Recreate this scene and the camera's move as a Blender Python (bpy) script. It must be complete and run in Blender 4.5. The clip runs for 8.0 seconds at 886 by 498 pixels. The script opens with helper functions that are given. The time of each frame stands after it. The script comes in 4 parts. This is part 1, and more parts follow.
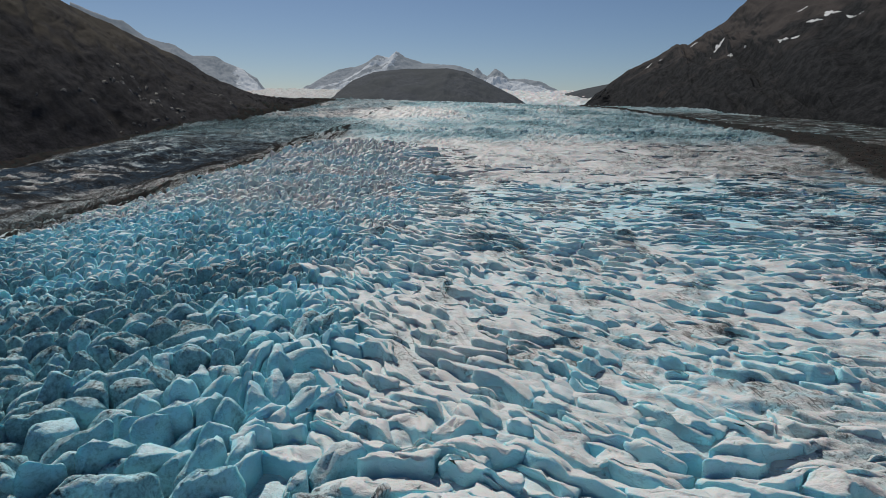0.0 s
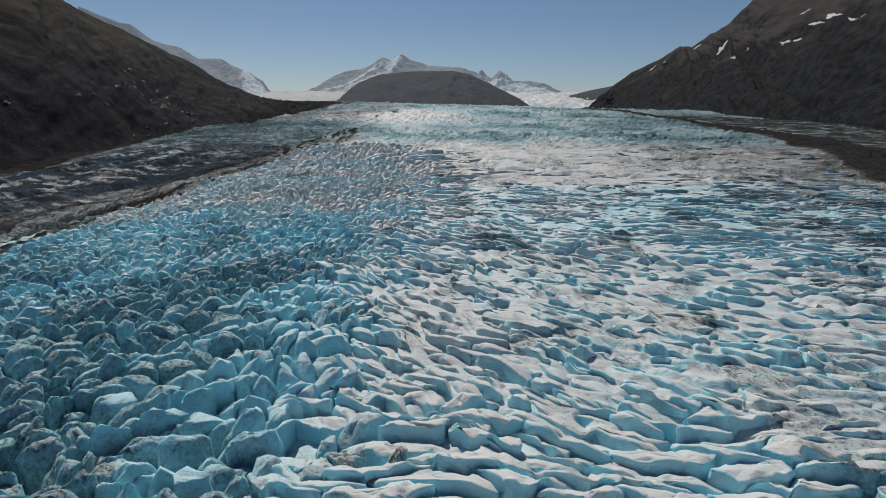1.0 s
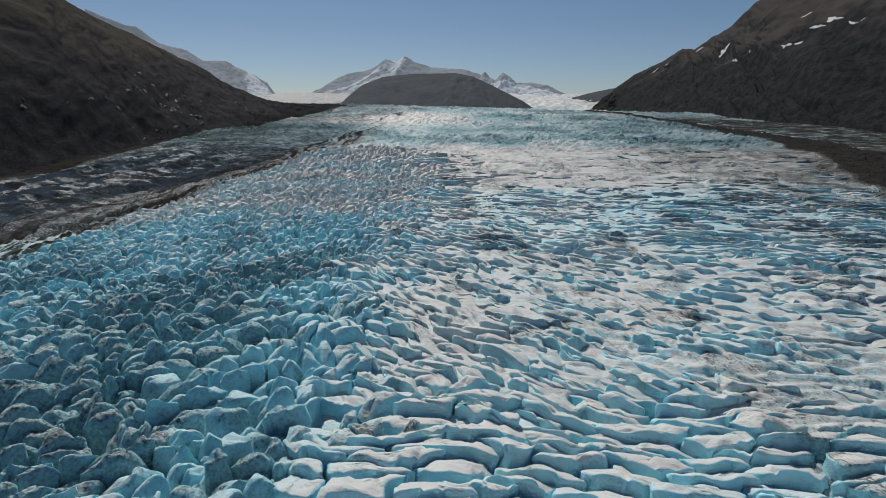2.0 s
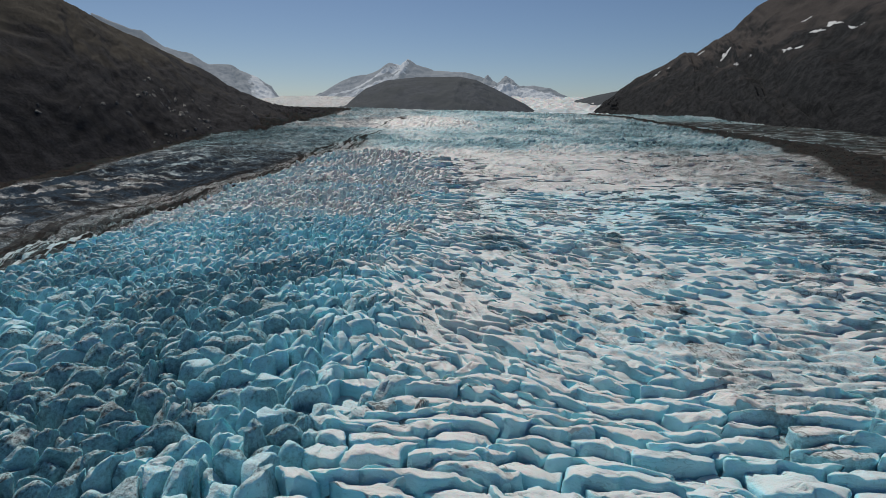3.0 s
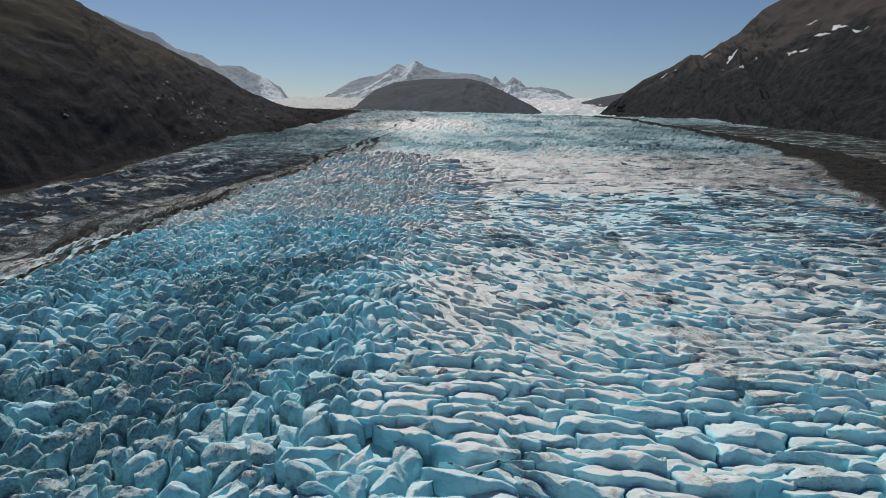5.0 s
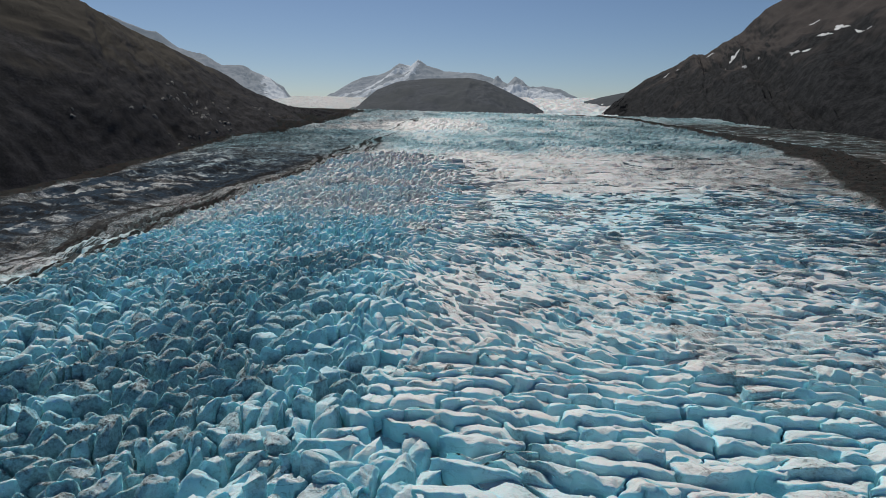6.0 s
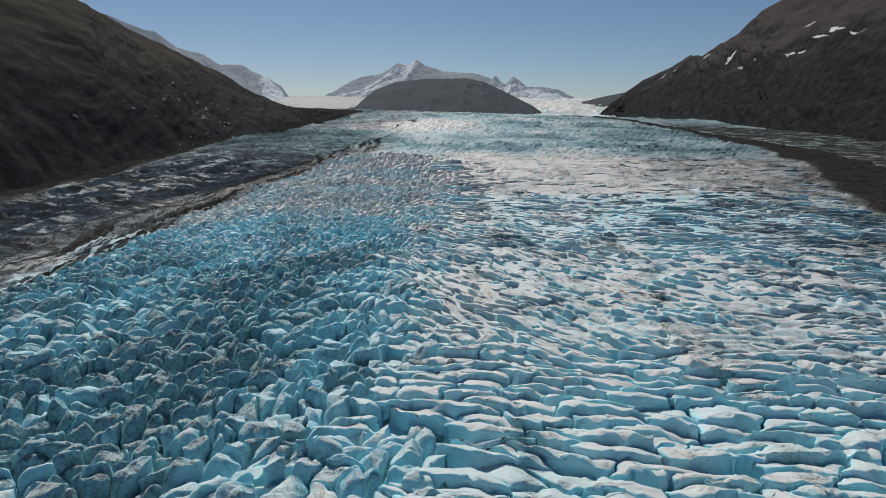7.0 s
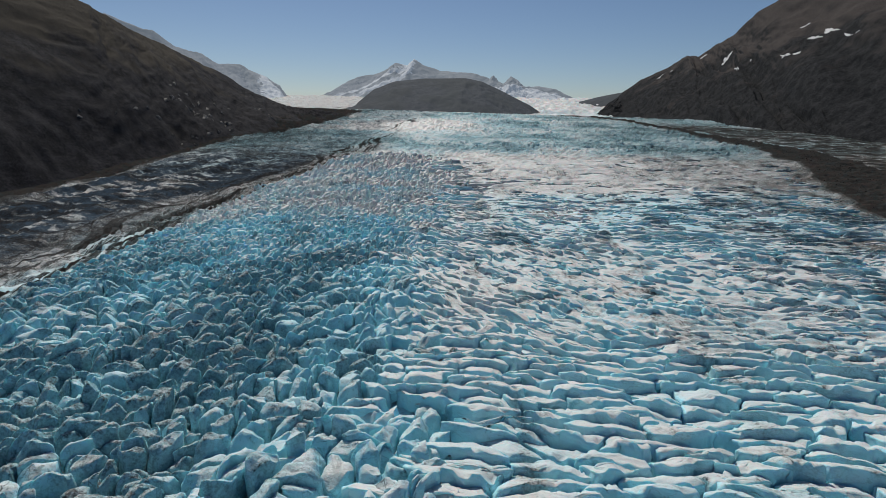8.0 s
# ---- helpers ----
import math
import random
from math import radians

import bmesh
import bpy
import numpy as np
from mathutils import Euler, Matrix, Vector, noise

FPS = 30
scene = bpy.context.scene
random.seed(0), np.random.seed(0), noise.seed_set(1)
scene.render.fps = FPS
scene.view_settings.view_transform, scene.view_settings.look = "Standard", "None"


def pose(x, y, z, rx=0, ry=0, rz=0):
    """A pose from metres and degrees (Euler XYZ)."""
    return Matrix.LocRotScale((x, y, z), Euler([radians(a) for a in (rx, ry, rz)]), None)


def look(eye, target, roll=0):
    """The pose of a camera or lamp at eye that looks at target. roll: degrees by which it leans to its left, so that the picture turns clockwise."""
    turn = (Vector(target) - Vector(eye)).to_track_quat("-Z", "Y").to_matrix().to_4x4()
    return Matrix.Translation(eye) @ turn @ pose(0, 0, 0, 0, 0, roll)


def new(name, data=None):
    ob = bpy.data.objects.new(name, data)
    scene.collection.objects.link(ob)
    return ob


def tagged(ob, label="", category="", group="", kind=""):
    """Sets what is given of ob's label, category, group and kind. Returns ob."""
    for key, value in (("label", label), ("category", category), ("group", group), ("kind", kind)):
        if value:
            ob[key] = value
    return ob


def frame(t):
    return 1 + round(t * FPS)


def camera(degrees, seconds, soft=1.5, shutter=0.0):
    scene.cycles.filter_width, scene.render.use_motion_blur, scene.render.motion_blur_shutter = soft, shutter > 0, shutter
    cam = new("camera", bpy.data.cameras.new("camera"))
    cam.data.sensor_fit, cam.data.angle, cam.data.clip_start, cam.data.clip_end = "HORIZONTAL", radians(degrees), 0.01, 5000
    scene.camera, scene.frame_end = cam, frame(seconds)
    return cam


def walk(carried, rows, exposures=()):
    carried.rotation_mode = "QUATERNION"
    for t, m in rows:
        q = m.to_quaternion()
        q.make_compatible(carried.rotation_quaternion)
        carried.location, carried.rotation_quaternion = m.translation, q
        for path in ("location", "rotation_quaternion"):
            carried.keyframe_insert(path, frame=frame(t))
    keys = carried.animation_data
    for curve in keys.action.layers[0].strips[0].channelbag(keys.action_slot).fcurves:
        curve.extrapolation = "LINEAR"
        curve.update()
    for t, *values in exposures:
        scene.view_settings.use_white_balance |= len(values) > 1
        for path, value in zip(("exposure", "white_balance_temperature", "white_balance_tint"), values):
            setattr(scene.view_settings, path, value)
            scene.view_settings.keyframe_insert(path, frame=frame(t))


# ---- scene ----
cam = camera(75.0, 8.0, 0.5)
PATH = [
    (0, (0.221, 1.985, 48.724), (0.216, 3.927, 48.246), 0.5),
    (0.5, (-0.067, -4.779, 49.936), (-0.08, -2.836, 49.46), 0.4),
    (1, (-0.51, -10.826, 50.993), (-0.53, -8.882, 50.52), 0.4),
    (1.5, (-0.884, -17.318, 52.32), (-0.91, -15.374, 51.849), 0.4),
    (3, (-1.855, -36.066, 55.486), (-1.895, -34.12, 55.026), 0.4),
    (3.5, (-2.217, -42.702, 56.441), (-2.262, -40.755, 55.985), 0.4),
    (4, (-2.731, -49.036, 57.446), (-2.778, -47.089, 56.99), 0.5),
    (4.5, (-3.36, -55.067, 58.593), (-3.415, -53.121, 58.136), 0.5),
    (6, (-4.848, -62.876, 60.294), (-4.918, -60.931, 59.833), 0.5),
    (6.5, (-5.307, -66.043, 61.303), (-5.374, -64.098, 60.841), 0.6),
    (7, (-5.84, -70.488, 62.288), (-5.902, -68.543, 61.826), 0.6),
    (7.5, (-6.297, -75.232, 63.147), (-6.357, -73.287, 62.685), 0.7),
    (8, (-6.913, -80.64, 63.716), (-6.967, -78.696, 63.252), 0.7),
]
walk(cam, [(t, look(eye, target, roll)) for t, eye, target, roll in PATH], [(0, -0.57), (3.5, -0.53), (4.5, -0.42), (6.5, -0.45), (8, -0.47)])

# ---- world and sun ----
SUN_AZ, SUN_EL = -20.0, 48.0  # degrees clockwise from straight ahead, and above the horizon
world = bpy.data.worlds.new("sky")
scene.world = world
world.use_nodes = True
nodes, links = world.node_tree.nodes, world.node_tree.links
nodes.clear()
sky = nodes.new("ShaderNodeTexSky")
sky.sky_type = "NISHITA"
sky.sun_disc = False
sky.sun_elevation = radians(SUN_EL)
sky.sun_rotation = radians(SUN_AZ)
sky.altitude = 1000
sky.air_density, sky.dust_density, sky.ozone_density = 0.85, 0.6, 4.2
back = nodes.new("ShaderNodeBackground")
back.inputs["Strength"].default_value = 0.078
out = nodes.new("ShaderNodeOutputWorld")
links.new(sky.outputs[0], back.inputs["Color"])
links.new(back.outputs[0], out.inputs["Surface"])

sun_data = bpy.data.lights.new("sun", "SUN")
sun_data.energy, sun_data.angle, sun_data.color = 4.8, radians(0.6), (1.0, 0.95, 0.87)
sun = new("sun", sun_data)
az, el = radians(SUN_AZ), radians(SUN_EL)
sun_way = Vector((math.sin(az) * math.cos(el), math.cos(az) * math.cos(el), math.sin(el)))
sun.matrix_world = look(sun_way * 400, (0, 0, 0))


# ---- noise on arrays ----
def smooth(a, b, x):
    t = np.clip((x - a) / (b - a), 0.0, 1.0)
    return t * t * (3 - 2 * t)


def rand_at(i, j, seed):
    h = (i.astype(np.int64) * 374761393 + j.astype(np.int64) * 668265263 + seed * 974634777) & 0xFFFFFFFF
    h = ((h ^ (h >> 13)) * 1274126177) & 0xFFFFFFFF
    h = ((h ^ (h >> 16)) * 2246822519) & 0xFFFFFFFF
    return ((h ^ (h >> 15)) & 0xFFFFFF) / float(0x1000000)


def value_noise(x, y, seed):
    i, j = np.floor(x), np.floor(y)
    fx, fy = x - i, y - j
    fx, fy = fx * fx * fx * (fx * (fx * 6 - 15) + 10), fy * fy * fy * (fy * (fy * 6 - 15) + 10)
    a, b = rand_at(i, j, seed), rand_at(i + 1, j, seed)
    c, d = rand_at(i, j + 1, seed), rand_at(i + 1, j + 1, seed)
    return (a + (b - a) * fx) * (1 - fy) + (c + (d - c) * fx) * fy


def fbm(x, y, seed, octaves=3, gain=0.5):
    """Layered noise, about -1 to 1."""
    total, amp, norm = 0.0, 1.0, 0.0
    for k in range(octaves):
        total = total + amp * (2 * value_noise(x, y, seed + 31 * k) - 1)
        norm += amp
        amp *= gain
        x, y = 2.03 * x + 17.1 * (k + 1), 2.03 * y - 9.7 * (k + 1)
    return total / norm * 1.6


def ridged(x, y, seed, octaves=4, gain=0.5):
    total, amp, norm = 0.0, 1.0, 0.0
    for k in range(octaves):
        total = total + amp * (1 - np.abs(2 * value_noise(x, y, seed + 57 * k) - 1) * 1.6)
        norm += amp
        amp *= gain
        x, y = 2.07 * x + 5.3 * (k + 1), 2.07 * y + 3.9 * (k + 1)
    return total / norm


def cells(x, y, sx, sy, seed, jitter=0.85):
    """Blocks of about sx by sy: distance to the block's edge, the way to that edge, a random number and an offset from the block's middle."""
    X, Y = x / sx, y / sy
    i0, j0 = np.floor(X), np.floor(Y)
    best = np.full(X.shape, 1e9)
    bx, by, bid = np.zeros_like(X), np.zeros_like(X), np.zeros_like(X)
    pts = []
    for di in (-1, 0, 1):
        for dj in (-1, 0, 1):
            i, j = i0 + di, j0 + dj
            px = i + 0.5 + jitter * (rand_at(i, j, seed) - 0.5)
            py = j + 0.5 + jitter * (rand_at(i, j, seed + 7) - 0.5)
            pts.append((px, py))
            d = (px - X) ** 2 + (py - Y) ** 2
            near = d < best
            best = np.where(near, d, best)
            bx, by = np.where(near, px, bx), np.where(near, py, by)
            bid = np.where(near, i * 4096 + j, bid)
    edge, way, wayx = np.full(X.shape, 1e9), np.zeros_like(X), np.zeros_like(X)
    for px, py in pts:
        ax, ay = px - bx, py - by
        length = np.sqrt(ax * ax + ay * ay)
        ok = length > 1e-6
        length = np.where(ok, length, 1.0)
        d = (((bx + px) / 2 - X) * ax + ((by + py) / 2 - Y) * ay) / length
        near = ok & (d < edge)
        edge = np.where(near, d, edge)
        way, wayx = np.where(near, ay / length, way), np.where(near, ax / length, wayx)
    gi = np.floor(bid / 4096 + 0.5)
    gj = bid - gi * 4096
    return np.clip(edge, 0, None) * sy, way, bid, rand_at(gi, gj, seed + 19), rand_at(gi, gj, seed + 23), (X - bx) * sx, (Y - by) * sy


def saw(u, v, pitch, length, seed, steep=0.34, least=0.3):
    """Broken wave crests across the flow: steep on the valley side, sloping away behind. Height 0 to 1, and the share of bare face."""
    p = v / pitch + 0.9 * fbm(u / (1.4 * length), v / (5 * pitch), seed, 2)
    row = np.floor(p)
    f = p - row
    amp = np.clip(1.9 * value_noise(u / length + 61.7 * rand_at(row, row * 0, seed + 3), row * 0, seed + 5) - 0.3, 0.04, 1)
    amp = amp * (least + (1 - least) * value_noise(u / (3 * length), row * 1.37, seed + 9))
    lip = steep * (0.7 + 0.6 * value_noise(u / (0.5 * length), row * 1.7, seed + 11))
    rise = np.clip(f / lip, 0, 1) ** 1.35
    fall_off = np.clip((1 - f) / (1 - lip), 0, 1)
    return amp * rise * fall_off ** 1.5, amp * smooth(1.1, 0.5, f / lip)


def scoops(u, v, su, sv, seed, share=0.75):
    """Lens-shaped hollows with a steep wall on the far side: depth and how far inside."""
    i0, j0 = np.floor(u / su), np.floor(v / sv)
    deep, inside = np.zeros_like(u), np.zeros_like(u)
    for di in (-1, 0, 1):
        for dj in (-1, 0, 1):
            i, j = i0 + di, j0 + dj
            r = [rand_at(i, j, seed + k) for k in range(6)]
            a, b = su * (0.22 + 0.34 * r[0]), sv * (0.24 + 0.24 * r[1])
            du = u - (i + 0.1 + 0.8 * r[2]) * su
            dv = v - (j + 0.1 + 0.8 * r[3]) * sv - 0.25 * b * np.sin(3 * du / a + 9 * r[0])
            w = np.clip(1 - (du / a) ** 2, 0, 1) * (r[4] < share)
            q = dv / (b * np.sqrt(w) + 1e-3)
            form = w * smooth(-1.15, 0.3, q) * np.clip((1.04 - q) / 0.55, 0, 1)
            deep = np.maximum(deep, form * b * (0.45 + 0.5 * r[5]))
            inside = np.maximum(inside, form)
    return deep, inside


# ---- materials ----
def material(name):
    mat = bpy.data.materials.new(name)
    mat.use_nodes = True
    mat.node_tree.nodes.clear()
    return mat, Shader(mat.node_tree)


class Shader:
    """Short names for building node trees."""

    def __init__(self, tree):
        self.tree = tree

    def node(self, kind, **values):
        n = self.tree.nodes.new(kind)
        for key, value in values.items():
            if key in ("operation", "blend_type", "data_type"):
                if key == "operation":
                    n.operation = value
                elif key == "blend_type":
                    n.blend_type = value
                else:
                    n.data_type = value
        return n

    def put(self, value, socket):
        if isinstance(value, bpy.types.NodeSocket):
            self.tree.links.new(value, socket)
        elif isinstance(value, tuple) and len(value) == 3 and socket.type == "RGBA":
            socket.default_value = (*value, 1)
        else:
            socket.default_value = value

    def math(self, op, a, b=0.0):
        n = self.node("ShaderNodeMath", operation=op)
        self.put(a, n.inputs[0])
        self.put(b, n.inputs[1])
        return n.outputs[0]

    def ramp(self, x, a, b):
        """0 at a, 1 at b, smoothly."""
        n = self.node("ShaderNodeMapRange")
        n.interpolation_type = "SMOOTHSTEP"
        self.put(x, n.inputs["Value"])
        n.inputs["From Min"].default_value, n.inputs["From Max"].default_value = a, b
        return n.outputs["Result"]

    def mix(self, factor, a, b):
        n = self.node("ShaderNodeMix", data_type="RGBA")
        self.put(factor, n.inputs[0])
        self.put(a, n.inputs[6])
        self.put(b, n.inputs[7])
        return n.outputs[2]

    def noise(self, scale, detail=3.0, stretch=(1, 1, 1), turn=0.0, rough=0.55):
        where = self.node("ShaderNodeNewGeometry").outputs["Position"]
        m = self.node("ShaderNodeMapping")
        m.vector_type = "TEXTURE"
        m.inputs["Scale"].default_value = [1 / k for k in stretch]
        m.inputs["Rotation"].default_value = (0, 0, radians(turn))
        self.put(where, m.inputs["Vector"])
        n = self.node("ShaderNodeTexNoise")
        self.put(m.outputs[0], n.inputs["Vector"])
        n.inputs["Scale"].default_value, n.inputs["Detail"].default_value = scale, detail
        n.inputs["Roughness"].default_value = rough
        return n.outputs[0]

    def attribute(self, name):
        n = self.node("ShaderNodeAttribute")
        n.attribute_name = name
        return n.outputs["Fac"]

    def steep(self):
        """The surface's upward share: 1 level, 0 upright."""
        n = self.node("ShaderNodeSeparateXYZ")
        self.put(self.node("ShaderNodeNewGeometry").outputs["Normal"], n.inputs[0])
        return n.outputs[2]

    def finish(self, colour, rough=0.8, bump=None, strength=0.5, distance=0.2, glow=None, glow_strength=0.0, specular=0.3, under=0.0):
        p = self.node("ShaderNodeBsdfPrincipled")
        self.put(colour, p.inputs["Base Color"])
        self.put(rough, p.inputs["Roughness"])
        self.put(specular, p.inputs["Specular IOR Level"])
        if under != 0.0:
            self.put(under, p.inputs["Subsurface Weight"])
            p.inputs["Subsurface Radius"].default_value = (0.2, 0.65, 0.85)
            p.inputs["Subsurface Scale"].default_value = 1.3
        if bump is not None:
            b = self.node("ShaderNodeBump")
            b.inputs["Strength"].default_value, b.inputs["Distance"].default_value = strength, distance
            self.put(bump, b.inputs["Height"])
            self.tree.links.new(b.outputs[0], p.inputs["Normal"])
        if glow is not None:
            self.put(glow, p.inputs["Emission Color"])
            p.inputs["Emission Strength"].default_value = glow_strength
        o = self.node("ShaderNodeOutputMaterial")
        self.tree.links.new(p.outputs[0], o.inputs["Surface"])


def ice_material():
    mat, s = material("glacier_ice")
    dirt_haze, blue, old = s.attribute("dirt_haze"), s.attribute("blue"), s.attribute("old")
    grain = s.noise(0.9, 5.0)
    patch = s.noise(0.12, 4.0)
    crust = s.mix(patch, (0.485, 0.495, 0.485), (0.705, 0.715, 0.705))
    clear = s.mix(s.noise(0.22, 4.0), (0.28, 0.61, 0.72), (0.52, 0.83, 0.90))
    up = s.steep()
    tilt = s.math("ADD", up, s.math("MULTIPLY", s.math("SUBTRACT", grain, 0.5), 0.5))
    bare = s.math("MULTIPLY", s.ramp(tilt, 0.92, 0.55), 0.8)
    share = s.math("MINIMUM", s.math("ADD", blue, s.math("MULTIPLY", bare, s.ramp(blue, -0.3, 0.5))), 1.0)
    colour = s.mix(share, crust, clear)
    # old dense ice, darker and greyer
    dense = s.math("ADD", old, s.math("MULTIPLY", s.math("SUBTRACT", s.noise(0.22, 7.0, (0.6, 1, 1), 0, 0.68), 0.5), 1.5))
    dense = s.math("MULTIPLY", s.ramp(dense, 0.0, 0.8), s.ramp(old, 0.0, 0.12))
    colour = s.mix(dense, colour, s.mix(patch, (0.026, 0.043, 0.066), (0.070, 0.104, 0.136)))
    silt = s.mix(s.noise(0.4, 5.0), (0.009, 0.0088, 0.0088), (0.038, 0.034, 0.031))
    speckle = s.math("MULTIPLY", s.math("SUBTRACT", s.noise(1.3, 7.0, rough=0.72), 0.5), 1.6)
    speck = s.ramp(s.math("ADD", s.math("ADD", dirt_haze, speckle), -0.5), -0.12, 0.30)
    # thin cracks and bands filled with silt
    thin = s.math("ABSOLUTE", s.math("SUBTRACT", s.noise(0.20, 6.0, (1, 0.14, 1), 15, 0.6), 0.5))
    across = s.math("ABSOLUTE", s.math("SUBTRACT", s.noise(0.2, 5.0, (0.3, 1, 1), -6, 0.6), 0.5))
    lines = s.math("MAXIMUM", s.ramp(thin, 0.028, 0.004), s.ramp(across, 0.012, 0.002))
    lines = s.math("MULTIPLY", lines, s.ramp(s.math("ADD", s.noise(0.03, 3.0), s.math("MULTIPLY", dirt_haze, 0.6)), 0.66, 0.82))
    speck = s.math("MULTIPLY", speck, s.math("ADD", 0.5, s.math("MULTIPLY", s.ramp(up, 0.35, 0.8), 0.4)))
    lines = s.math("MULTIPLY", lines, s.math("ADD", 0.2, s.math("MULTIPLY", s.ramp(blue, 0.4, 0.18), 0.8)))
    # fine creases across the flow, sharp facets, silt caught in some of the creases
    crease = s.math("ABSOLUTE", s.math("SUBTRACT", s.noise(0.34, 5.0, (0.42, 1, 1), -18, 0.62), 0.5))
    ripple = s.ramp(crease, 0.0, 0.16)
    caught = s.math("MULTIPLY", s.ramp(crease, 0.022, 0.004), s.ramp(s.math("ADD", s.noise(0.06, 4.0), s.math("MULTIPLY", dirt_haze, 0.4)), 0.50, 0.68))
    lines = s.math("MAXIMUM", lines, s.math("MULTIPLY", caught, 0.3))
    cover = s.math("MAXIMUM", speck, s.math("MULTIPLY", lines, 0.8))
    cover = s.math("MAXIMUM", cover, s.math("MULTIPLY", s.ramp(dirt_haze, 0.8, 1.1), 0.98))
    film = s.math("MULTIPLY", s.ramp(old, 0.6, 0.0), s.ramp(s.math("ADD", dirt_haze, s.math("MULTIPLY", patch, 0.3)), 0.38, 0.9))
    film = s.math("MULTIPLY", film, 0.38)
    colour = s.mix(film, colour, (0.165, 0.20, 0.205))
    colour = s.mix(cover, colour, silt)
    clean = s.math("SUBTRACT", 1.0, s.math("MINIMUM", s.math("ADD", cover, film), 1.0))
    clean = s.math("MULTIPLY", clean, s.ramp(old, 0.5, 0.0))
    s.finish(colour, s.math("ADD", s.math("SUBTRACT", 0.8, s.math("MULTIPLY", clean, 0.35)), s.math("MULTIPLY", grain, 0.25)), s.math("ADD", s.math("ADD", grain, s.math("MULTIPLY", ripple, 0.5)), s.math("MULTIPLY", s.noise(3.5, 4.0), 0.4)), 0.6, 0.3,
             specular=s.math("MULTIPLY", clean, 0.3), under=s.math("MULTIPLY", s.ramp(old, 0.5, 0.0), 0.28))
    return mat


def rock_material(name, dark, light, green, glow=None, glow_strength=0.0, scale=1.0, snow=None, heath=None, gloss=0.03, rough=0.9):
    """Bare rock and scree, with low growth where it is not too steep; heath: the heights between which the growth
    thickens; glow: haze colour that the rock itself emits.
    """
    mat, s = material(name)
    big, fine = s.noise(0.012 / scale, 6.0), s.noise(0.07 / scale, 6.0, rough=0.65)
    micro = s.noise(0.42 / scale, 6.0, rough=0.7)
    colour = s.mix(s.ramp(s.math("ADD", s.math("MULTIPLY", fine, 0.5), s.math("MULTIPLY", micro, 0.5)), 0.38, 0.68), dark, light)
    up = s.steep()
    grown = s.ramp(big, 0.38, 0.62)
    if heath is not None:
        split = s.node("ShaderNodeSeparateXYZ")
        s.put(s.node("ShaderNodeNewGeometry").outputs["Position"], split.inputs[0])
        grown = s.ramp(s.math("ADD", s.ramp(split.outputs[2], *heath), s.math("MULTIPLY", s.math("SUBTRACT", big, 0.5), 2.2)), 0.25, 0.75)
    colour = s.mix(s.math("MULTIPLY", grown, s.ramp(up, 0.3, 0.7)), colour, green)
    if snow is not None:
        lies = s.ramp(s.math("ADD", s.attribute("snow"), s.math("MULTIPLY", s.math("SUBTRACT", fine, 0.5), 1.1)), 0.42, 0.58)
        colour = s.mix(lies, colour, snow)
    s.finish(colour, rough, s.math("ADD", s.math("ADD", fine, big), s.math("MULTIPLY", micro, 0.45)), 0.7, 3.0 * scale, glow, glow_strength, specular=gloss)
    return mat


def snow_material():
    mat, s = material("old_snow")
    s.finish(s.mix(s.noise(0.1, 4.0), (0.42, 0.43, 0.44), (0.60, 0.61, 0.62)), 0.7, s.noise(0.3, 4.0), 0.4, 0.6)
    return mat


ICE = ice_material()
SNOW = snow_material()
# emitted by distant slopes in place of the hazy air before them
HAZE_GLOW = (0.42, 0.50, 0.58)
ROCK_LEFT = rock_material("mountain_scree", (0.015, 0.0152, 0.0175), (0.048, 0.048, 0.053), (0.060, 0.053, 0.043), heath=(50, 230))
ROCK_RIGHT = rock_material("mountain_heath", (0.010, 0.0115, 0.013), (0.042, 0.043, 0.045), (0.062, 0.055, 0.052), scale=1.3, heath=(80, 380))
# knob and low shoulder: bluish rock with a faint emission painted in as haze
ROCK_KNOB_HAZED = rock_material("hazed_knob_rock", (0.040, 0.043, 0.049), (0.080, 0.083, 0.090), (0.050, 0.053, 0.054), HAZE_GLOW, 0.08, 1.4)
# peak and ridge: haze put into a pale base and strong emission
ROCK_FAR_HAZED = rock_material("hazed_far_rock", (0.14, 0.15, 0.17), (0.26, 0.27, 0.29), (0.17, 0.18, 0.19), HAZE_GLOW, 0.32, 3.0, (0.52, 0.54, 0.56))


# ---- meshes ----
def sheet(name, P, faces, mat, attributes=(), parent=None):
    mesh = bpy.data.meshes.new(name)
    mesh.vertices.add(len(P))
    mesh.vertices.foreach_set("co", np.ascontiguousarray(P, np.float32).ravel())
    mesh.loops.add(faces.size)
    mesh.loops.foreach_set("vertex_index", np.ascontiguousarray(faces, np.int32).ravel())
    mesh.polygons.add(len(faces))
    mesh.polygons.foreach_set("loop_start", np.arange(0, faces.size, 4, dtype=np.int32))
    mesh.polygons.foreach_set("use_smooth", np.ones(len(faces), bool))
    for key, values in attributes:
        mesh.attributes.new(key, "FLOAT", "POINT").data.foreach_set("value", np.ascontiguousarray(values, np.float32))
    mesh.update(calc_edges=True)
    mesh.materials.append(mat)
    ob = new(name, mesh)
    ob.parent = parent
    return ob


def grid_faces(rows, cols):
    a = np.arange(rows * cols, dtype=np.int32).reshape(rows, cols)
    return np.stack([a[:-1, :-1], a[:-1, 1:], a[1:, 1:], a[1:, :-1]], -1).reshape(-1, 4)


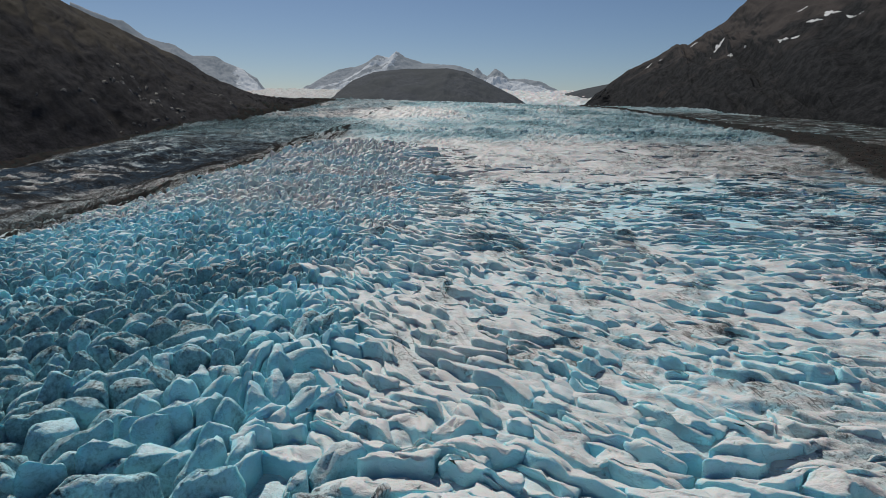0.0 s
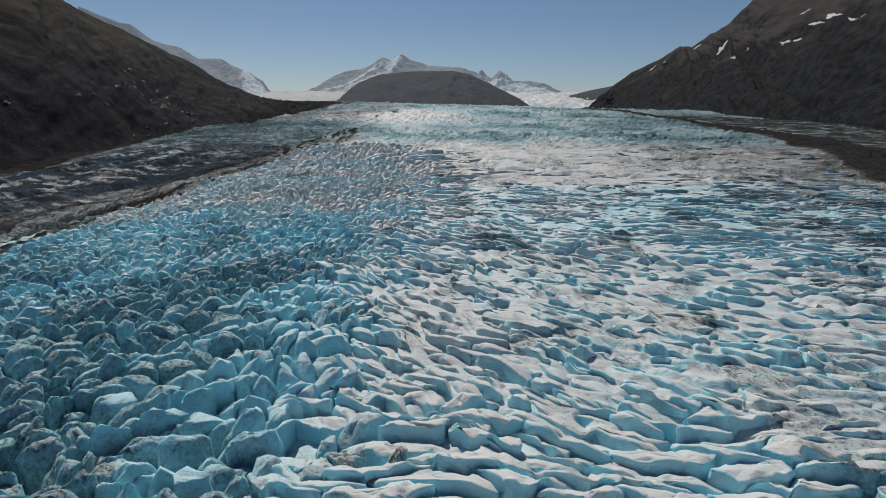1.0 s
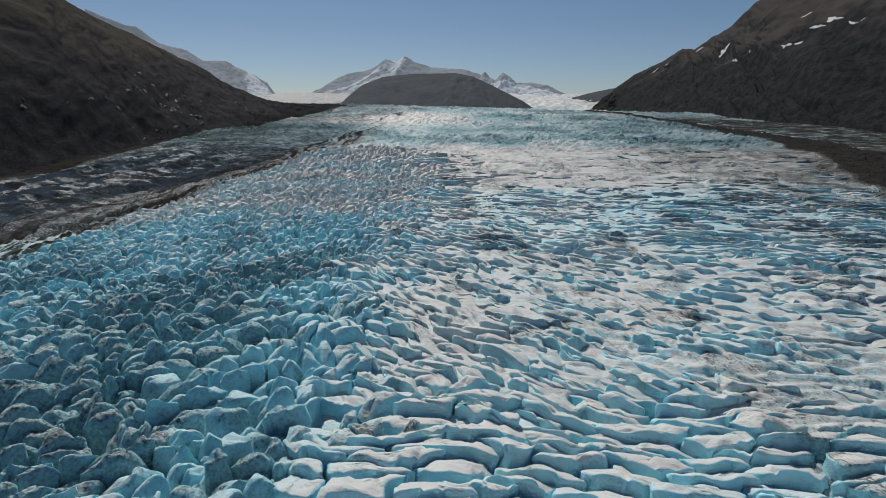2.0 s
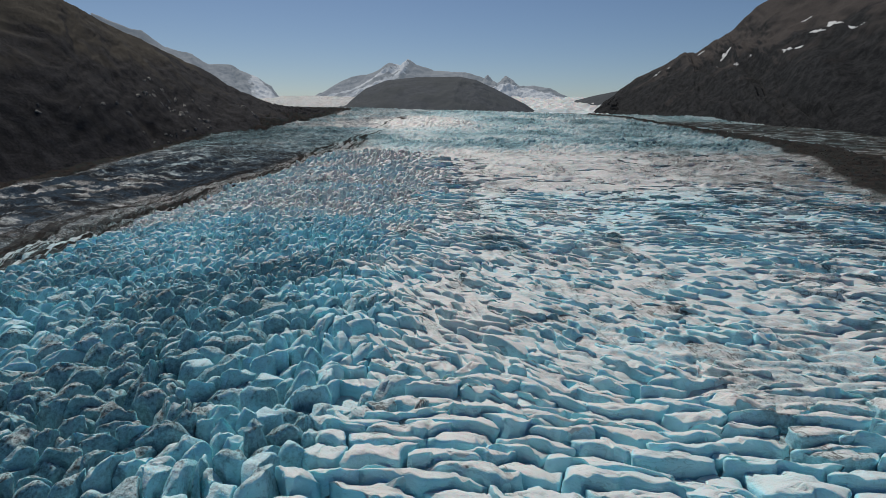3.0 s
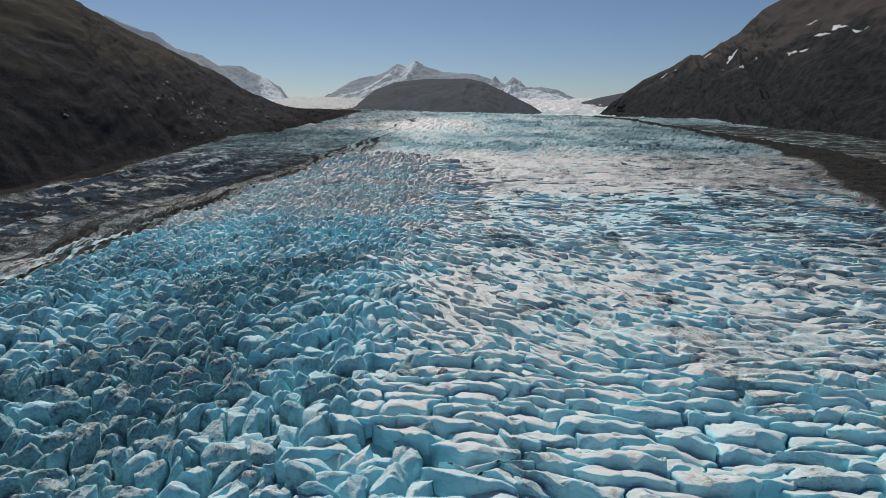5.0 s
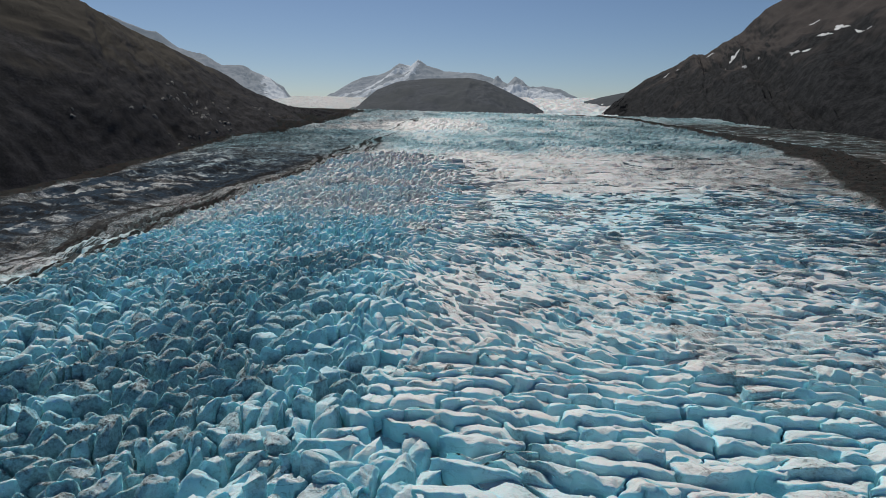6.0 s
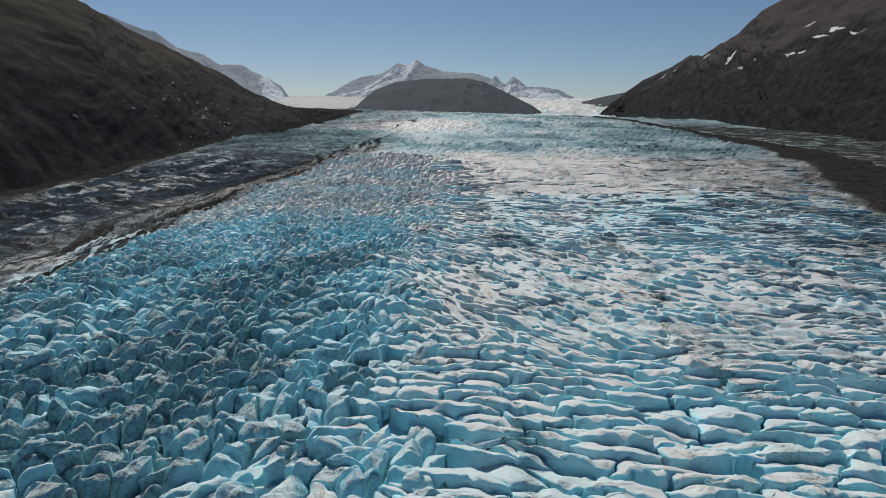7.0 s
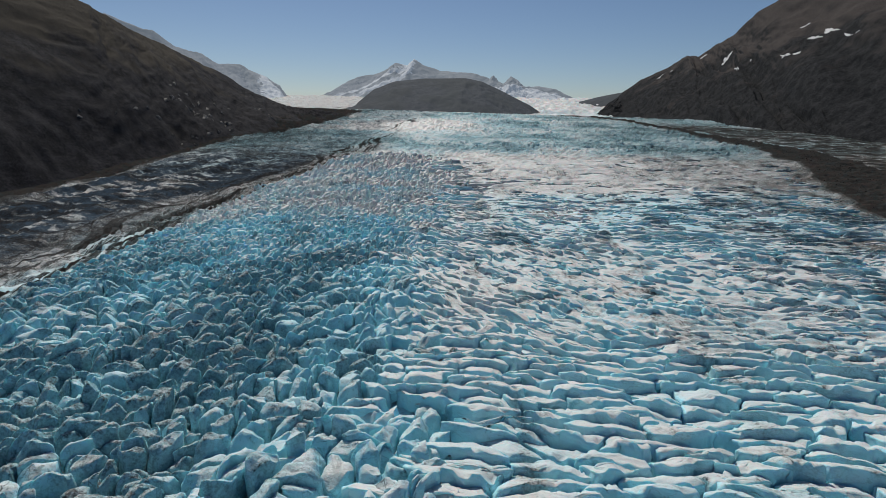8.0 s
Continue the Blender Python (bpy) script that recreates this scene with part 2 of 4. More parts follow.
# ---- the glacier ----
def bed(x, y):
    """The glacier's broad surface."""
    ys = [-6000, 250, 330, 400, 480, 600, 800, 1000, 1200, 1350, 1500, 2200, 3000, 4000, 7000]
    zs = [0, 0, 0.5, 2, 5.5, 13, 27, 41, 53, 59, 58, 60, 100, 150, 170]
    z = np.interp(y, ys, zs)
    z = z - 0.018 * np.clip(x, -500, 600) * smooth(600, 1300, y)
    z = z - 9 * smooth(-120, -230, x) * (1 - smooth(430, 700, y))
    z = z + 5 * smooth(170, 300, x) * (1 - smooth(500, 800, y))
    z = z - 3.0 * np.exp(-(((x + 195 - 0.1 * (y - 200)) / 35) ** 2)) * smooth(600, 300, y)
    return z + 2.2 * fbm(x / 95, y / 120, 3, 2)


def moraine_left(y):
    return np.interp(y, [0, 200, 340, 440, 540, 640, 850, 1100, 1500], [-175, -192, -212, -200, -160, -140, -125, -100, -80])


def moraine_right(y):
    mid = np.interp(y, [0, 330, 530, 700, 850, 1000, 1300, 1500], [230, 312, 378, 408, 396, 370, 345, 330])
    half = np.interp(y, [0, 400, 600, 750, 900, 1200], [40, 42, 36, 26, 14, 9])
    return mid, half


BEND_X = np.linspace(-60, 400, 461)
BEND = np.cumsum(-0.82 * smooth(130, 35, BEND_X))
BEND = BEND - np.interp(0.0, BEND_X, BEND)


def bend(x, y):
    """How far the crevasses' lines lie off straight across."""
    return smooth(35, 115, y) * smooth(420, 250, y) * np.interp(x, BEND_X, BEND)


def wobble(x, y):
    return 7 * fbm(x / 40, y / 55, 11, 2)


def broken(x, y, wob):
    """1 in the zone of pointed seracs, 0 among the long slabs."""
    wide = 30 + 0.16 * np.clip(y, 0, 600)
    return smooth(0.5, -0.5, (x + 17 + 8 * smooth(60, 120, y) * smooth(300, 200, y) + 1.5 * wob + 12 * fbm(x / 12, y / 16, 12, 3)) / wide)


def blocks_wanted(x, y, left, wob):
    """Where the ice stands apart in free blocks."""
    span = smooth(24, 12, np.abs(x + 3) - 0.80 * np.clip(y + 86, 0, None) - 44 * smooth(82, 58, y)) * smooth(-112, -100, y)
    slabs = smooth(92, 42, y + 0.12 * np.abs(x - 40) + 2.0 * wob)
    teeth = smooth(610, 540, y + wob) * smooth(0, 14, x - moraine_left(y) + wob - 14)
    return span * ((1 - left) * slabs + left * teeth)


def grain_size(r):
    """Spacing of the ground sheet's points at a distance r."""
    return np.where(r < 100, 4.0, np.where(r < 148, 1.3, np.where(r < 400, 0.0035 * r, np.where(r < 700, 0.0044 * r, np.where(r < 1300, 0.0033 * r, np.where(r < 1650, 0.006 * r, 0.009 * r))))))


def soiled(x, y):
    """Patches of brown silt on the white slabs."""
    total = 0.0
    for px, py, rx, ry in ((35, 150, 16, 12), (66, 126, 11, 9), (113, 92, 15, 16), (99, 60, 8, 12), (20, 205, 14, 20), (150, 130, 18, 20), (70, 200, 20, 14)):
        total = total + np.exp(-(((x - px) / rx) ** 2) - ((y - py) / ry) ** 2)
    return np.clip(total, 0, 1) * (0.5 + 0.9 * fbm(x / 5, y / 9, 121, 3))


def glacier(x, y):
    z = bed(x, y)
    far = np.hypot(x, y + 60)
    wob = wobble(x, y)
    left = broken(x, y, wob)
    apart = blocks_wanted(x, y, left, wob)
    xl = moraine_left(y)
    ml = np.exp(-np.abs((x - xl + wob * 0.8) / np.interp(y, [250, 400, 600, 750], [54, 44, 34, 24])) ** 2.0)       # medial moraine
    beyond = smooth(-2, -26, x - xl + wob)               # streaked ice past it
    xr, half = moraine_right(y)
    mr = smooth(1.2, 0.85, np.abs(x - xr + 0.9 * wob + 6 * fbm(x / 24, y / 38, 13, 3)) / half)
    fall = smooth(540, 700, y + 2.1 * wob + 0.05 * x)       # the distant icefall
    fall = fall * smooth(1900, 1500, y)
    dirt_haze, blue = np.zeros_like(x), np.zeros_like(x)
    near = far < 1700
    res = grain_size(np.hypot(x + 3, y + 112))

    # long slabs between crevasses that run across the flow
    u = x + 4 * fbm(x / 30, y / 30, 21, 2)
    v = y - bend(x, y) + 2.6 * fbm(x / 26, y / 20, 22, 3)
    R, topR = np.zeros_like(x), np.zeros_like(x)
    k = near & (left < 0.999) & (fall < 0.999)
    uk, vk, yk, xk = u[k], v[k], y[k], x[k]
    band = smooth(200, 245, yk + wob[k]) * smooth(385, 325, yk - 0.12 * xk + wob[k]) * smooth(-5, 20, xk)
    swell = 0.7 + 0.5 * smooth(-0.5, 0.5, fbm(uk / 40, vk / 28, 35, 2))
    h1, f1 = saw(uk + 0.35 * vk, vk, 5.6, 10.5, 301)
    h2, f2 = saw(uk - 0.2 * vk, vk + 0.1 * uk, 2.7, 5.5, 331)
    d1, i1 = scoops(uk + 0.3 * vk, vk, 11.5, 6.6, 401, 0.8)
    d2, i2 = scoops(uk, vk + 0.15 * uk, 5.4, 3.4, 421, 0.65)
    a1 = (1.9 + 1.0 * band) * swell * smooth(700, 500, yk) * (1 + 0.5 * smooth(220, 330, yk))
    a2 = (1.25 + 0.4 * band) * swell * smooth(360, 240, yk)
    sc = smooth(420, 260, yk)
    waves = a1 * h1 + a2 * h2 - 1.25 * sc * d1 - 0.9 * sc * d2 + 0.45 * fbm(uk / 9, vk / 4, 37, 3) - 1.0
    faces = np.clip(np.maximum(np.maximum(0.9 * f1 * swell, 0.5 * f2), np.maximum(0.95 * i1, 0.6 * i2) * sc) * (1 - 0.35 * smooth(300, 420, yk)), 0, 1)
    # farther up the waves give way to low slabs
    e, way, bid, r1, r2, ox, oy = cells(uk, vk, 19.0, 5.6, 101, 0.95)
    lens = smooth(-0.15, 0.45, fbm(uk / 12, vk / 5, 35, 2))
    opened = np.clip(0.22 + 0.75 * lens + 0.5 * band, 0, 1)
    front = smooth(-0.25, 0.45, -way)
    wall = smooth(0, 1, e / (0.2 + (0.5 + 0.7 * r1) * front + 1.7 * res[k]))
    step = (1.7 + 2.2 * r2) * opened * (1 + 0.3 * smooth(220, 320, yk))
    low = (wall - 1) * step * (0.1 + 0.9 * front) - (0.22 + 0.25 * r1) * (0.25 + 0.75 * opened) * oy + (r1 - 0.5) * opened + 0.3 * smooth(0, 2.0, e)
    dune = 1.1 * (ridged(uk / 13, vk / 4.6, 38, 2) - 0.55) + 0.35 * (ridged(uk / 6, vk / 2.4, 39, 2) - 0.5) * smooth(400, 300, yk)
    low = low * (0.5 + 0.45 * smooth(330, 400, yk) + 0.2 * smooth(520, 600, yk)) + dune * (1 - 0.2 * smooth(300, 400, yk))
    h3, _ = saw(uk + 0.2 * vk, vk, 9.0, 17.0, 361)
    dashes = smooth(370, 420, yk + wob[k])
    low = low + (4.2 * h3 + 0.5 * dune - 1.0 - low) * dashes
    upper = smooth(185, 245, yk + wob[k])
    R[k] = waves + (low - waves) * upper
    topR[k] = faces + ((1 - wall) * (0.2 + 0.8 * front) * opened - faces) * upper

    # pointed blocks of the broken zone, set aslant to the flow
    ang = radians(52)
    wx, wy = x + 3.6 * fbm(x / 17, y / 17, 41, 3), y + 3.6 * fbm(x / 17, y / 17, 42, 3)
    u, v = wx * np.cos(ang) + wy * np.sin(ang), -wx * np.sin(ang) + wy * np.cos(ang)
    L, topL = np.zeros_like(x), np.zeros_like(x)
    k = near & (left > 0.001) & (fall < 0.999) & (beyond < 0.999)
    e, way, bid, r1, r2, ox, oy = cells(u[k], v[k], 8.6, 4.5, 201, 1.0)
    front = smooth(-0.3, 0.5, -way)
    e2, way2, _, q1, q2, ox2, oy2 = cells(u[k] + 3 * r1, v[k], 3.0, 2.1, 231, 0.95)
    wall = smooth(0, 1, e / (0.4 + 1.2 * front + 0.3 * r2 + (2.6 - 1.2 * smooth(280, 340, y[k])) * res[k]))
    tall = 3.6 * (0.75 + 0.5 * fbm(x[k] / 45 + 3, y[k] / 45, 55, 2) + 0.7 * (r2 - 0.5))
    tall = np.clip(tall, 1.2, 6.0)
    chip = smooth(0.0, 0.7, e2)
    L[k] = (wall - 1) * tall * (0.3 + 0.7 * front) - (0.16 + 0.25 * r1) * oy + (r1 - 0.5) * 2.8 + 0.85 * np.clip(e, 0, 2.4)
    L[k] += smooth(520, 330, y[k]) * ((chip - 1) * 0.5 * (0.1 + q1) + (q2 - 0.5) * 0.6 + (q1 - 0.5) * 0.55 * ox2 + (q2 - 0.5) * 0.6 * oy2 + 0.3 * ridged(u[k] / 4, v[k] / 1.7, 243, 2))
    L[k] -= 2.6 * np.exp(-(e / (0.34 + 1.0 * res[k])) ** 2) * (0.2 + r2)
    dome = wall
    topL[k] = 1 - dome

    # the icefall's large blocks
    F, topF = np.zeros_like(x), np.zeros_like(x)
    k = near & (fall > 0.001)
    fx, fy = x[k] + 9 * fbm(x[k] / 60, y[k] / 60, 251, 3), y[k] + 9 * fbm(x[k] / 60, y[k] / 60, 252, 3)
    calmer = 1 - 0.6 * np.exp(-((fx - 20) / 120) ** 2 - ((fy - 800) / 70) ** 2)
    rip, face = saw(fx + 0.5 * fy, fy - 0.45 * fx + 8 * fbm(fx / 30, fy / 30, 253, 2), 10.0, 13.0, 271)
    small = ridged((fx + 0.4 * fy) / 14, (fy - 0.7 * fx) / 5.5, 273, 2)
    F[k] = calmer * (5.4 * (rip - 0.3) + 2.6 * (small - 0.5)) + 1.6 * fbm(fx / 60, fy / 40, 272, 2)
    topF[k] = 0.8 * face

    # streaks and hollows along the flow past the moraine
    su = (x - xl) / 10 + 1.3 * fbm(x / 60, y / 90, 61, 2)
    S = 1.6 * fbm(su, y / 45, 62, 4) - 3.0 * smooth(0.0, 0.7, fbm(su * 0.5, y / 90, 65, 2)) + 1.6 * ridged(su * 1.6, y / 16, 63, 4) + 1.5 * ridged(x / 9, y / 4.5, 64, 3)

    rim = np.interp(y, [0, 470, 640, 755, 885, 960, 1140, 1300, 1700], [-385, -366, -350, -334, -304, -272, -262, -262, -420])
    margin = smooth(28, 6, x - rim + 0.8 * wob + 10 * fbm(x / 20, y / 60, 66, 3)) * smooth(2200, 1900, y)
    ruff = fbm(x / 2.4, y / 2.0, 71, 3)
    lw = left * (1 - beyond)
    outer = smooth(0, 12, x - xr - half) * smooth(1300, 1000, y)
    calm = 1 - np.maximum(np.maximum(mr, 0.75 * outer), 0.6 * ml)
    rest = 1 - fall
    R, L = R * (1 - apart), L * (1 - apart)
    z = z - (3.8 + 1.8 * left) * apart
    z = z + calm * (rest * ((1 - left) * R + lw * L * (1 - 0.2 * smooth(330, 520, y)) + beyond * S) + fall * F)
    z = z + 0.11 * ruff * (0.5 + left) * smooth(330, 160, far)
    z = z + mr * (0.4 + 2.4 * ridged(x / 18, y / 14, 81, 3) + 1.5 * ridged(x / 5, y / 6, 83, 2)) + ml * (2.5 * ridged(x / 8, y / 9, 82, 3) - 1)

    tongue = smooth(200, 330, x) * smooth(1900, 1980, y)
    z = z + tongue * (14 * (ridged(x / 90, (y - 0.3 * x) / 45, 281, 2) - 0.5) + 0.010 * (y - 1950))
    # the sunken hollow
    hx, hy = (x - 133) / 9.5, (y - 171) / 6.5
    hole = smooth(1.06, 0.86, np.hypot(hx, hy) + 0.12 * fbm(x / 4, y / 4, 91, 2))
    z = z - 6.0 * hole

    # what the ice carries and where it lies bare
    streak = fbm(x / 7 + 0.5 * fbm(x / 25, y / 40, 95, 2), y / 55, 96, 3) * (1 - 0.6 * smooth(300, 450, y))
    grime = fbm(x / 22, y / 30, 97, 3) * smooth(420, 250, y) + 0.45 * fbm(x / 13, y / 9, 95, 2) * smooth(250, 420, y)
    dirt_r = 0.25 + 0.22 * np.clip(streak, -0.3, 1) + 0.18 * np.clip(grime, -0.3, 1) + 0.10 * topR * smooth(160, 60, y)
    dirt_r = dirt_r + 0.05 * smooth(180, 260, y) + 0.03 * smooth(330, 420, y) + 0.20 * smooth(150, 230, x) * smooth(60, 200, y)
    dirt_r = dirt_r + 0.26 * soiled(x, y)
    dirt_r = dirt_r + 0.14 * smooth(75, 5, xr - half - x)
    diag = fbm(u / 45, v / 8, 98, 3) + 0.35 * np.exp(-((0.853 * (x + 88) - 0.522 * (y - 110)) / 16) ** 2)
    dirt_l = 0.27 + 0.45 * np.clip(diag + 0.1, -0.2, 1) * smooth(260, 130, y) + 0.22 * np.clip(grime, -0.3, 1)
    dirt_l = dirt_l + 0.38 * smooth(60, 12, x - xl + wob) * smooth(180, 300, y)
    tint = fbm(x / 60, y / 45, 112, 2)
    fall_white = np.exp(-(((x + 90) / 130) ** 2) - ((y - 980) / 140) ** 2)
    lanes = fbm(su * 2.6, y / 60, 100, 2) + 0.85 * fbm(su * 6.0, y / 30, 101, 3) + 0.5 * fbm(su, y / 70, 99, 2)
    dirt_s = 0.60 + 0.2 * fbm(x / 26, y / 8, 102, 3)
    dirt_haze = (1 - left) * dirt_r + lw * dirt_l + beyond * dirt_s
    # the icefall's share darkens it for shaded faces and haze
    dirt_haze = dirt_haze * (1 - 0.75 * fall) + (0.45 + 0.08 * smooth(-150, -260, x) + 0.1 * tint) * fall * (1 - 0.9 * fall_white)
    dirt_haze = np.maximum(dirt_haze, np.maximum((0.80 + 0.23 * smooth(370, 460, y)) * ml * (0.80 + 1.15 * fbm(su * 4.2, y / 120, 113, 3)) * (1 - 0.6 * smooth(700, 900, y)), 1.3 * np.maximum(mr, margin)))
    dirt_haze = np.maximum(dirt_haze, outer * (1.0 + 0.5 * fbm(x / 14, y / 9, 114, 3)))
    # snow plain far up the valley: greyed here for haze, not soiled
    dirt_haze = np.where(y > 1950, 0.48 - 0.3 * tongue, dirt_haze)
    dirt_haze = np.maximum(dirt_haze, 1.2 * np.exp(-((y - 1930) / 22) ** 2) * smooth(330, 380, x))
    dirt_haze = np.maximum(dirt_haze, 1.2 * np.exp(-((y - 2350 - 0.25 * x) / 28) ** 2) * smooth(-100, -250, x))
    band_all = smooth(200, 245, y + wob) * smooth(385, 325, y - 0.12 * x + wob) * smooth(-5, 20, x) * smooth(280, 180, x)
    blue = (1 - left) * (0.75 * topR + 0.12 * smooth(90, 30, y)) + lw * (0.10 + 0.55 * topL) * (1 - 0.6 * smooth(170, 300, y))
    blue = blue * (1 - 0.55 * smooth(375, 430, y))
    blue = blue + 0.34 * band_all * (0.65 + 0.5 * fbm(x / 30, y / 14, 111, 2)) + (0.05 + 0.5 * smooth(400, 560, y)) * beyond
    blue = blue * rest + fall * np.clip(0.68 + 0.5 * topF - 1.3 * fall_white + 0.3 * tint, 0, 1)
    blue = np.clip(blue + 0.15 * tint * (blue > 0.05), 0, 1) * (1 - 0.7 * np.maximum(mr, margin))
    blue = np.where(y > 1950, 0.05 + 0.5 * tongue * smooth(2800, 2300, y), blue * (1 - 0.5 * outer))
    blue = np.maximum(np.maximum(blue - 0.3 * smooth(370, 430, y) * rest, 0.45 * hole), 0.75 * apart * smooth(420, 250, y) - 0.3 * smooth(330, 420, y))
    trough = 0.5 * fbm((x - xl) / 20, y / 70, 103, 2) + 0.85 * fbm(x / 24, y / 4.5, 104, 3) + 0.5 * fbm(x / 9, y / 5, 105, 3) + 0.9 * np.exp(-(((x - xl + 48 + wob) / 11) ** 2))
    old = beyond * smooth(-0.8, 0.4, trough + 0.3 * lanes + 0.25) * (1 - 0.5 * fall) * (1 - 0.35 * smooth(400, 580, y)) + 0.12 * fall * np.clip(0.5 + tint, 0, 1) * (1 - fall_white)
    old = np.clip(old + 0.3 * beyond * smooth(430, 330, y), 0, 1) * (1 - 0.75 * ml * smooth(480, 400, y)) * (y < 1950) * (1 - margin)
    return z, dirt_haze, blue, old


def build_glacier():
    centre = np.array([-3.0, -112.0])
    dense = np.linspace(-41.5, 41.5, 870)
    side = np.linspace(0, 1, 26)[1:] ** 1.6 * 138.5
    angles = np.radians(np.concatenate([(-41.5 - side)[::-1], dense, 41.5 + side]))
    ranges = [3.0]
    while ranges[-1] < 4900:
        ranges.append(ranges[-1] + float(grain_size(ranges[-1])))
    ranges = np.array(ranges)
    rr, aa = np.meshgrid(ranges, angles, indexing="ij")
    x, y = (centre[0] + rr * np.sin(aa)).ravel(), (centre[1] + rr * np.cos(aa)).ravel()
    z, dirt_haze, blue, old = glacier(x, y)
    # frost and melt round off what is smaller than half a metre
    Z = z.reshape(rr.shape)
    last = int(np.searchsorted(ranges, 400))
    Z[1:last] = 0.25 * Z[:last - 1] + 0.5 * Z[1:last] + 0.25 * Z[2:last + 1]
    Z[:last, 1:-1] = 0.25 * Z[:last, :-2] + 0.5 * Z[:last, 1:-1] + 0.25 * Z[:last, 2:]
    z = Z.ravel()
    ground = sheet("ground", np.stack([x, y, z], -1), grid_faces(len(ranges), len(angles)), ICE, (("dirt_haze", dirt_haze), ("blue", blue), ("old", old)))
    return tagged(ground, "crevassed blue and white glacier ice streaked with grey silt", "glacier", kind="structure")


def outlines(i, j, seed, sx, sy, jitter, count):
    """The outlines of the blocks (i, j): middles, edge points evenly spaced along each outline, and how far each edge point faces the valley."""
    def mid(i, j):
        return i + 0.5 + jitter * (rand_at(i, j, seed) - 0.5), j + 0.5 + jitter * (rand_at(i, j, seed + 7) - 0.5)

    px, py = mid(i, j)
    turn = np.linspace(0, 2 * np.pi, 241)
    dx, dy = np.cos(turn)[None], np.sin(turn)[None]
    reach = np.full((len(i), len(turn)), 1e9)
    ny = np.zeros_like(reach)
    for di in range(-2, 3):
        for dj in range(-2, 3):
            if di or dj:
                qx, qy = mid(i + di, j + dj)
                ax, ay = (qx - px)[:, None], (qy - py)[:, None]
                along = ax * dx + ay * dy
                t = np.where(along > 1e-6, (ax * ax + ay * ay) / 2 / np.maximum(along, 1e-6), 1e9)
                near = t < reach
                reach = np.where(near, t, reach)
                ny = np.where(near, (ay / sy) / np.hypot(ax / sx, ay / sy), ny)
    ex, ey = reach * dx * sx, reach * dy * sy
    length = np.concatenate([np.zeros((len(i), 1)), np.cumsum(np.hypot(np.diff(ex, axis=1), np.diff(ey, axis=1)), 1)], 1)
    EX, EY, NY = (np.zeros((len(i), count)) for _ in range(3))
    for c in range(len(i)):
        at_len = np.linspace(0, length[c, -1], count, endpoint=False)
        EX[c], EY[c], NY[c] = (np.interp(at_len, length[c], a[c]) for a in (ex, ey, ny))
    return px * sx, py * sy, EX, EY, NY


FINE = (np.array([0.003, 0.25, 0.48, 0.68, 0.85, 0.95, 1.0]), np.array([0.1, 0.45, 1.0]))
PLAIN = (np.array([0.003, 0.35, 0.6, 0.8, 0.93, 1.0]), np.array([0.12, 0.4, 1.0]))
TINY = (np.array([0.003, 0.7, 1.0]), np.array([1.0]))
COARSE = (np.array([0.003, 0.5, 0.85, 1.0]), np.array([0.3, 1.0]))


